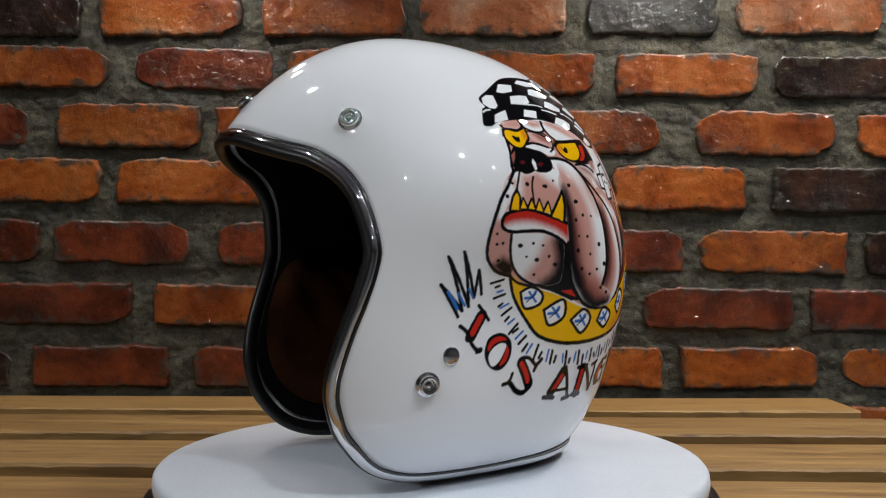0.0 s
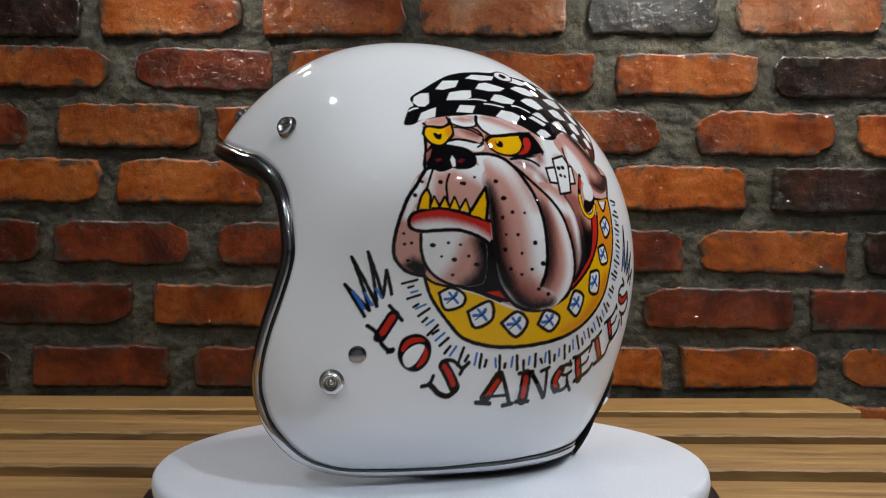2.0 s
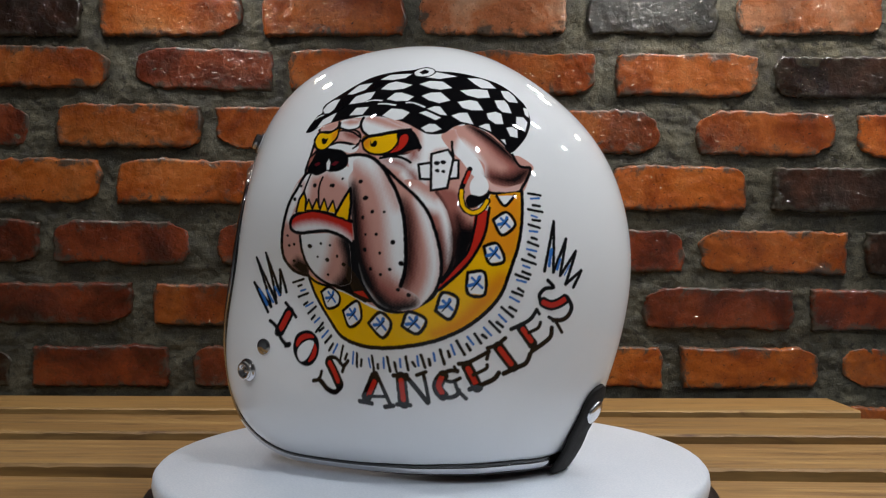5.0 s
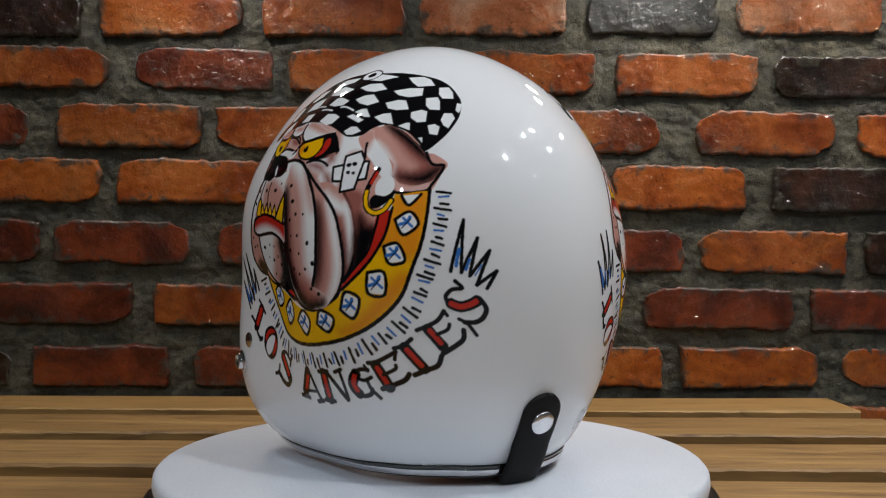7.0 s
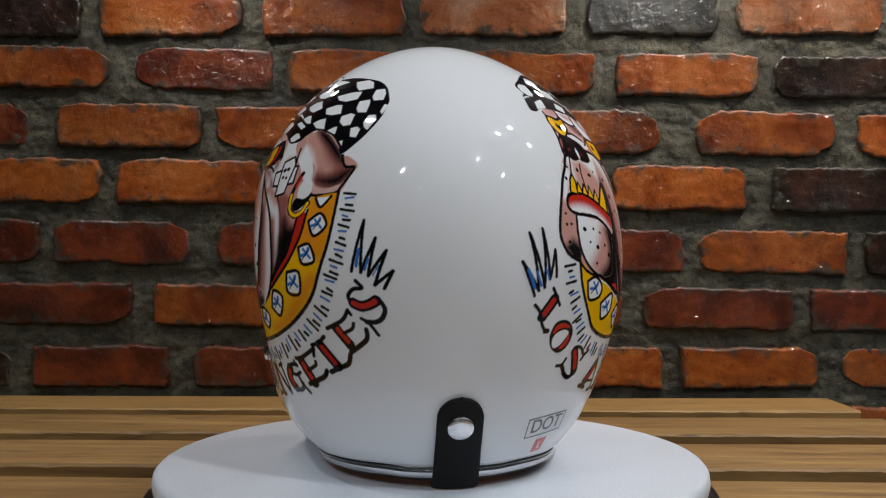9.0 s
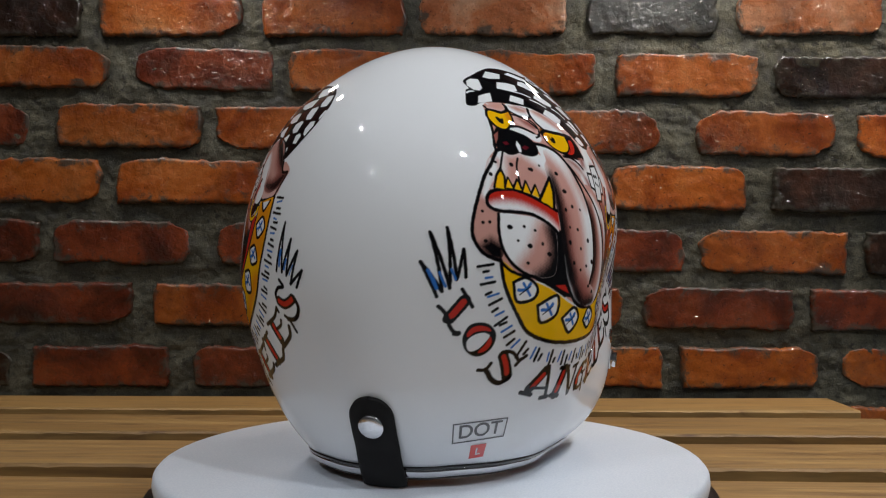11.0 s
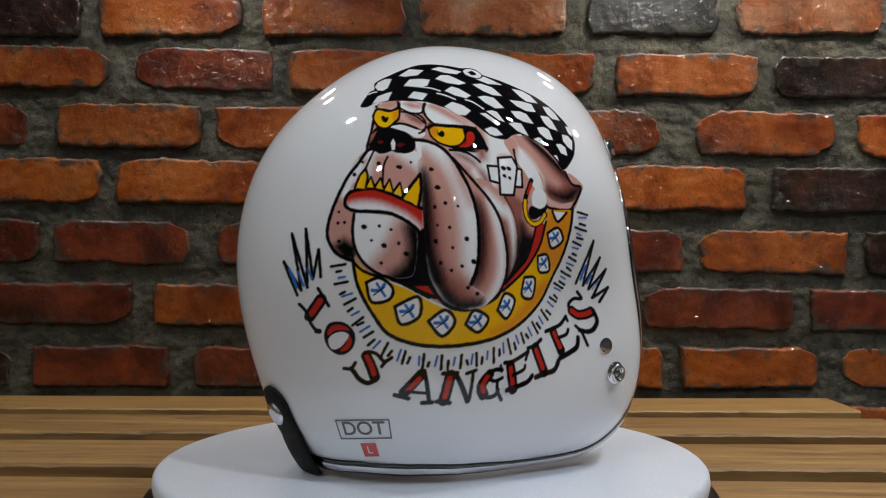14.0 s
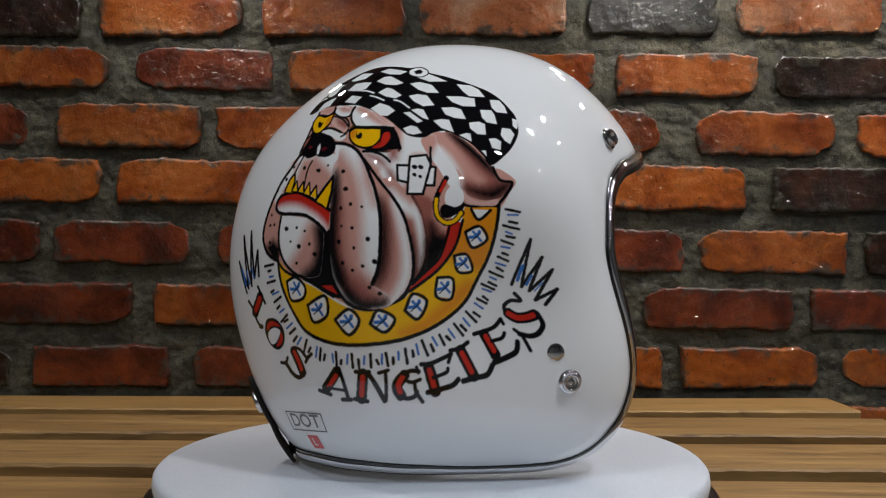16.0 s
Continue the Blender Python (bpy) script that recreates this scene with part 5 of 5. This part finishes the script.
    line("letter", BLACK, 0.94, [(-1.5, -42.8), (1.7, -42.6)])
    line("letter", BLACK, 1.08, [(1.1, -35.8), (3.4, -38.4), (5.9, -41.7)])
    line("letter", BLACK, 0.81, [(5.4, -34.9), (5.9, -38.3), (6.2, -41.5)])
    line("letter", BLACK, 0.81, [(3.8, -35.4), (6.0, -34.5)])
    line("letter", BLACK, 2.29, [(10.0, -35.4), (8.8, -37.0), (8.6, -38.6), (9.6, -40.0)], True)
    line("letter", RED, 1.35, [(9.6, -35.9), (8.8, -37.7), (9.4, -39.3)])
    line("letter", BLACK, 0.94, [(9.8, -35.0), (11.6, -34.3), (13.4, -34.4)])
    line("letter", BLACK, 0.67, [(12.8, -33.4), (13.4, -34.7)])
    line("letter", BLACK, 0.94, [(9.4, -40.3), (11.1, -40.6), (12.8, -40.1), (13.4, -39.0)])
    line("letter", BLACK, 0.81, [(10.4, -36.5), (12.0, -36.9), (13.9, -36.2)])
    line("letter", BLACK, 0.81, [(12.6, -36.9), (13.2, -39.0), (14.9, -41.1)])
    line("letter", BLACK, 2.42, [(15.8, -33.5), (17.8, -38.6)], True)
    line("letter", RED, 1.35, [(16.0, -34.1), (17.5, -37.8)])
    line("letter", BLACK, 0.94, [(13.9, -32.8), (16.2, -32.6), (19.3, -31.4), (21.3, -30.5)])
    line("letter", BLACK, 0.81, [(21.3, -30.5), (20.7, -32.3)])
    line("letter", BLACK, 0.81, [(17.1, -35.7), (20.2, -34.6), (20.6, -33.7)])
    line("letter", BLACK, 1.08, [(16.0, -39.0), (19.0, -38.2), (21.9, -37.3), (23.3, -36.0)])
    line("letter", BLACK, 2.42, [(23.8, -29.7), (27.0, -35.0)], True)
    line("letter", RED, 1.35, [(24.1, -30.3), (26.6, -34.2)])
    line("letter", BLACK, 0.94, [(21.1, -29.7), (23.4, -29.2), (25.7, -27.8)])
    line("letter", BLACK, 1.08, [(24.5, -36.3), (27.7, -35.4), (30.4, -34.6), (31.8, -32.5)])
    line("letter", BLACK, 2.29, [(30.1, -25.8), (32.7, -30.2)], True)
    line("letter", RED, 1.35, [(30.5, -26.2), (32.4, -29.3)])
    line("letter", BLACK, 0.94, [(27.4, -25.8), (30.1, -25.0), (32.8, -23.8), (34.7, -21.7)])
    line("letter", BLACK, 0.81, [(34.7, -21.7), (35.3, -22.8)])
    line("letter", BLACK, 0.81, [(32.0, -27.2), (34.6, -26.3), (35.4, -25.0)])
    line("letter", BLACK, 1.08, [(32.3, -31.9), (35.5, -30.4), (37.8, -28.9), (38.4, -26.7)])
    line("letter", BLACK, 0.94, [(38.6, -14.5), (40.0, -16.3), (37.6, -16.5), (35.8, -18.0), (36.0, -19.7)], True)
    line("letter", BLACK, 2.42, [(36.8, -20.0), (38.8, -20.9), (41.3, -20.5), (43.0, -19.7)])
    line("letter", RED, 1.48, [(36.8, -20.0), (38.8, -20.9), (41.3, -20.5), (42.8, -19.8)])
    line("letter", BLACK, 1.08, [(43.8, -19.3), (44.8, -21.8), (43.5, -24.1), (41.4, -25.0), (39.1, -24.8)])
    line("letter", BLACK, 0.81, [(37.9, -23.9), (39.7, -25.3), (41.1, -28.2)])


def lay_painting(shell, az, el, bend):
    """Cuts the drawing into its pieces and lays them on the shell about a middle; bend carries the flat drawing to that side."""
    c = toward(np.array(az), np.array(el))
    e = np.cross((0, 0, 1.0), c)
    e /= np.linalg.norm(e)
    n = np.cross(c, e)
    u, v = np.meshgrid(U0 + STEP * np.arange(NU), V0 + STEP * np.arange(NV))
    terms = np.stack([np.ones_like(u), u, v, u * u, u * v, v * v, u**3, u * u * v, u * v * v, v**3], -1)
    w = terms @ np.array(bend)
    r = np.radians(np.hypot(w[..., 0], w[..., 1]))
    turn = np.arctan2(w[..., 1], w[..., 0])
    d = np.cos(r)[..., None] * c + (np.sin(r) * np.cos(turn))[..., None] * e + (np.sin(r) * np.sin(turn))[..., None] * n
    points = shell_points(d, 0.00018)
    cells = np.maximum.reduce([OWNER[:-1, :-1], OWNER[1:, :-1], OWNER[:-1, 1:], OWNER[1:, 1:]])
    wet = np.maximum.reduce([COVER[:-1, :-1], COVER[1:, :-1], COVER[:-1, 1:], COVER[1:, 1:]]) > 0.004
    for k in range(1, len(PIECES)):
        j, i = np.nonzero((cells == k) & wet)
        if not len(j):
            continue
        quads = np.stack([j * NU + i, j * NU + i + 1, (j + 1) * NU + i + 1, (j + 1) * NU + i], -1)
        used, quads = np.unique(quads, return_inverse=True)
        quads = quads.reshape(-1, 4)
        me = bpy.data.meshes.new(PIECES[k])
        me.vertices.add(len(used))
        me.vertices.foreach_set("co", points.reshape(-1, 3)[used].ravel())
        me.loops.add(quads.size)
        me.loops.foreach_set("vertex_index", quads.ravel())
        me.polygons.add(len(quads))
        me.polygons.foreach_set("loop_start", np.arange(0, quads.size, 4))
        me.polygons.foreach_set("use_smooth", np.ones(len(quads), bool))
        me.update(calc_edges=True)
        ink = me.color_attributes.new("ink", "FLOAT_COLOR", "POINT")
        ink.data.foreach_set("color", np.concatenate([INK.reshape(-1, 3)[used], np.ones((len(used), 1))], 1).ravel())
        me.materials.append(PAINTED)
        ob = new("painted_" + PIECES[k], me)
        ob.parent = shell
        tagged(ob, PIECE_LABELS[PIECES[k]])


PIECE_LABELS = {"face": "painted pink bulldog face with black outline", "nose": "painted black bulldog nose", "eye": "painted yellow and red eye", "lip": "painted red lip",
                "tooth": "painted yellow tooth", "ear": "painted brown bulldog ear", "collar": "painted yellow and red collar", "collar_stud": "painted white diamond stud",
                "earring": "painted yellow earring", "plaster": "painted white sticking plaster", "cap": "painted black and white checkered cap", "tuft": "painted black and blue grass tuft",
                "ray_mark": "painted short black and blue dashes", "letter": "painted red and black letter"}


def decals(shell):
    """A grey outlined safety mark and a small red size mark low at the back."""
    def flat(name, verts, faces, mat, out, label):
        az = -148.4 + np.array([x for x, _ in verts]) / math.cos(radians(48))
        el = -46.7 + np.array([y for _, y in verts]) + 0 * az
        me = bpy.data.meshes.new(name)
        me.from_pydata(shell_points(toward(az, el), out).tolist(), [], faces)
        me.materials.append(mat)
        ob = new(name, me)
        ob.parent = shell
        tagged(ob, label)

    def bar(x0, x1, y0, y1):
        n = 12
        vs = [(x0 + (x1 - x0) * k / n, y) for k in range(n + 1) for y in (y0, y1)]
        return vs, [(2 * k, 2 * k + 2, 2 * k + 3, 2 * k + 1) for k in range(n)]

    def word(text, size, x, y):
        cu = bpy.data.curves.new("word", "FONT")
        cu.body, cu.size, cu.align_x, cu.align_y, cu.offset = text, size, "CENTER", "CENTER", 0.015 * size
        ob = new("word", cu)
        me = bpy.data.meshes.new_from_object(ob.evaluated_get(bpy.context.evaluated_depsgraph_get()))
        vs, fs = [(v.co.x + x, v.co.y + y) for v in me.vertices], [tuple(p.vertices) for p in me.polygons]
        bpy.data.objects.remove(ob)
        bpy.data.meshes.remove(me)
        return vs, fs

    a, b = 5.9, 2.35
    for x0, x1, y0, y1 in ((-a, a, b - 0.3, b), (-a, a, -b, -b + 0.3), (-a, -a + 0.3, -b + 0.3, b - 0.3), (a - 0.3, a, -b + 0.3, b - 0.3)):
        flat("mark_frame", *bar(x0, x1, y0, y1), GREY_INK, 0.0003, "thin grey frame of the safety mark")
    flat("mark_letters", *word("DOT", 4.4, 0, 0.1), GREY_INK, 0.0003, "grey printed letters DOT")
    flat("size_mark", *bar(-1.6, 2.0, -7.0, -3.4), RED_INK, 0.0003, "small red size label")
    flat("size_letter", *word("L", 2.6, 0.2, -5.2), WHITE, 0.0005, "white printed letter L")


PAINTED = material("painted_lacquer", (0.80, 0.81, 0.825), 0.3, coat=1.0)
PAINTED.node_tree.nodes["Principled BSDF"].inputs["Specular IOR Level"].default_value = 0.0
for lacquer in (WHITE, PAINTED):
    lacquer.node_tree.nodes["Principled BSDF"].inputs["Coat IOR"].default_value = 1.44
INK_NODE = PAINTED.node_tree.nodes.new("ShaderNodeAttribute")
INK_NODE.attribute_name = "ink"
wire(PAINTED, INK_NODE, "Color", PAINTED.node_tree.nodes["Principled BSDF"], "Base Color")
GREY_INK = material("grey_print", (0.07, 0.07, 0.075), 0.3, coat=1.0)
RED_INK = material("red_print", (0.62, 0.03, 0.025), 0.3, coat=1.0)


# ---- brick wall ----
# courses from the top: height of the middle, fall along the course, brick height, each brick's two ends in metres, and its firing:
# o orange, r dark red, d burnt, g cement-smeared, l half burnt
COURSES = [
    (1.386, 0.0, 0.063, [(-0.65, -0.441), (-0.409, -0.199), (-0.168, 0.042), (0.074, 0.284), (0.315, 0.525), (0.557, 0.767)], "orooro"),
    (1.303, 0.0020, 0.067, [(-0.73, -0.52), (-0.492, -0.284), (-0.256, -0.047), (-0.028, 0.186), (0.216, 0.407), (0.434, 0.646), (0.672, 0.876)], "doopgpd"),
    (1.217, -0.0129, 0.062, [(-0.698, -0.479), (-0.442, -0.24), (-0.217, -0.013), (0.019, 0.228), (0.257, 0.464), (0.489, 0.705)], "oroood"),
    (1.133, -0.0129, 0.064, [(-0.804, -0.594), (-0.554, -0.342), (-0.323, -0.111), (-0.087, 0.093), (0.118, 0.323), (0.374, 0.575), (0.607, 0.811)], "roooooo"),
    (1.053, -0.0128, 0.064, [(-0.706, -0.49), (-0.466, -0.258), (-0.233, -0.029), (-0.005, 0.216), (0.252, 0.446), (0.484, 0.689)], "oooool"),
    (0.963, -0.0150, 0.063, [(-0.78, -0.577), (-0.558, -0.36), (-0.319, -0.111), (-0.087, 0.125), (0.151, 0.356), (0.378, 0.592), (0.619, 0.828)], "rrrorod"),
    (0.877, -0.0084, 0.060, [(-0.649, -0.442), (-0.412, -0.209), (-0.184, 0.019), (0.053, 0.265), (0.295, 0.513), (0.538, 0.746)], "rororr"),
    (0.790, -0.0024, 0.060, [(-0.821, -0.617), (-0.587, -0.388), (-0.355, -0.143), (-0.119, 0.093), (0.118, 0.323), (0.35, 0.548), (0.584, 0.787)], "drroooo"),
    (0.703, -0.0008, 0.060, [(-0.682, -0.47), (-0.437, -0.233), (-0.2, 0.004), (0.036, 0.248), (0.272, 0.484), (0.51, 0.722)], "orooro"),
]
FIRING = {"o": BRICK, "r": BRICK_RED, "d": BRICK_DARK, "g": BRICK_GREY, "p": BRICK_PALE, "l": BRICK_DARK}


def brick_mesh(w, hgt, seed):
    """The face of a hand-laid brick: uneven outline, rounded arrises, chipped corners."""
    nx, nz = 66, 23
    us, vs = np.linspace(-1, 1, nx), np.linspace(-1, 1, nz)
    us = np.sign(us) * np.abs(us) ** 0.8
    vs = np.sign(vs) * np.abs(vs) ** 0.75
    rnd = random.Random(seed)
    cut = [rnd.uniform(0.0, 1.25) ** 2 for _ in range(4)]
    verts = []
    for v in vs:
        for u in us:
            x, z = u * w / 2, v * hgt / 2
            edge_u = 1 + 0.05 * noise.noise((v * 1.7, seed, 1.0 if u > 0 else 7.0)) + 0.020 * noise.noise((v * 6, seed, 3.0 if u > 0 else 9.0)) + 0.010 * noise.noise((v * 17, seed, 6.0 if u > 0 else 11.0))
            edge_v = 1 + 0.15 * noise.noise((x * 14, seed, 2.0 if v > 0 else 8.0)) + 0.07 * noise.noise((x * 70, seed, 4.0 if v > 0 else 5.0)) + 0.06 * noise.noise((x * 190, seed, 1.5 if v > 0 else 6.5))
            corner = cut[(u > 0) + 2 * (v > 0)] * max(0.0, abs(v) - 0.2) ** 2 * max(0.0, abs(u) - 0.7)
            x, z = x * (edge_u - corner * 0.9), z * (edge_v - corner * 1.2)
            du, dv = (1 - abs(u)) * w / 2, (1 - abs(v)) * hgt / 2
            r = 0.0030 + 0.002 * noise.noise((x * 20, z * 20, seed + 0.5))
            drop = sum((1 - min(1.0, q / r)) ** 2 for q in (du, dv))
            y = 0.0055 * min(1.3, drop) + 0.0014 * noise.noise((x * 25, z * 25, seed)) + 0.0010 * noise.noise((x * 90, z * 90, seed))
            verts.append((x, y, z))
    ring = [(i, 0) for i in range(nx)] + [(nx - 1, j) for j in range(1, nz)] + [(i, nz - 1) for i in range(nx - 2, -1, -1)] + [(0, j) for j in range(nz - 2, 0, -1)]
    back = len(verts)
    faces = [(j * nx + i, j * nx + i + 1, (j + 1) * nx + i + 1, (j + 1) * nx + i) for j in range(nz - 1) for i in range(nx - 1)]
    for i, j in ring:
        x, y, z = verts[j * nx + i]
        verts.append((x, 0.10, z))
    m = len(ring)
    for k in range(m):
        a, b = ring[k], ring[(k + 1) % m]
        faces.append((b[1] * nx + b[0], a[1] * nx + a[0], back + k, back + (k + 1) % m))
    me = bpy.data.meshes.new("brick")
    me.from_pydata(verts, [], faces)
    me.polygons.foreach_set("use_smooth", [True] * len(me.polygons))
    return me


def brick_wall():
    nx, nz = 760, 330
    x0, x1, z0, z1 = -1.0, 1.05, 0.62, 1.46
    xs, zs = np.linspace(x0, x1, nx), np.linspace(z0, z1, nz)
    verts = []
    for z in zs:
        for x in xs:
            d = 0.0032 * noise.noise((x * 9, z * 16, 3)) + 0.0030 * noise.noise((x * 34, z * 44, 8)) + 0.0015 * noise.noise((x * 95, z * 110, 5)) + 0.0008 * noise.noise((x * 210, z * 230, 6))
            verts.append((x, WALL_Y + 0.0054 - d, z))
    wall = grid_mesh("wall_north", verts, nz, nx, MORTAR)
    tagged(wall, "rough brick wall with thick grey cement joints", "wall", kind="structure")
    body = bmesh.new()
    box(body, -3.5, 4.5, WALL_Y + 0.03, WALL_Y + 0.2, 0, CEILING_Z)
    part("wall_core", body, MORTAR, wall, "cement body of the wall", smooth=False)
    for a, b, c, d in ((-3.5, x0, 0, CEILING_Z), (x1, 4.5, 0, CEILING_Z), (x0, x1, 0, z0), (x0, x1, z1, CEILING_Z)):
        part("wall_face", box(bmesh.new(), a, b, WALL_Y, WALL_Y + 0.029, c, d), BRICK_RED, wall, "brickwork outside the lit part", smooth=False)
    seed = 0
    for z, fall, hgt, ends, kinds in COURSES:
        for (a, b), kind in zip(ends, kinds):
            seed += 1
            rnd = random.Random(seed)
            me = brick_mesh(b - a, hgt, seed)
            me.materials.append(FIRING[kind])
            ob = new("brick", me)
            ob.parent = wall
            x = (a + b) / 2
            ob.matrix_basis = pose(x, WALL_Y + rnd.uniform(-0.004, 0.002), z + fall * x, rnd.uniform(-1.0, 1.0), math.degrees(-math.atan(fall)) + rnd.uniform(-0.5, 0.5), rnd.uniform(-0.7, 0.7))


room()
downlights()
wall_spots()
slat_table()
TURNTABLE, PLATTER = turntable()
HELMET, SHELL = helmet()
draw()
lay_painting(SHELL, 115.11, 0.95, [(0.030357, -0.014291), (0.986407, 0.002779), (0.000605, 0.998924), (-0.000462, 0.000186), (-0.000432, -0.000138), (0.000058, -0.000087), (-0.000003, 0.000003), (-0.000019, -0.000002), (0.000008, -0.000006), (0.000001, -0.000000)])
lay_painting(SHELL, -120.27, 3.02, [(3.281098, -1.392387), (0.944357, -0.161766), (0.042524, 1.008325), (0.000220, 0.000400), (-0.000787, 0.000040), (-0.001333, 0.000228), (0.000011, 0.000020), (-0.000012, 0.000010), (0.000002, -0.000026), (0.000024, -0.000004)])
decals(SHELL)
brick_wall()


def motions():
    rows = [0.5 * k for k in range(33)]
    walk(HELMET, [(t, pose(0, 0, PLATTER_Z, 0, 0, START + SPEED * t)) for t in rows])
    walk(PLATTER, [(t, pose(0, 0, PLATTER_Z - TABLE_Z, 0, 0, SPEED * t)) for t in rows])


motions()
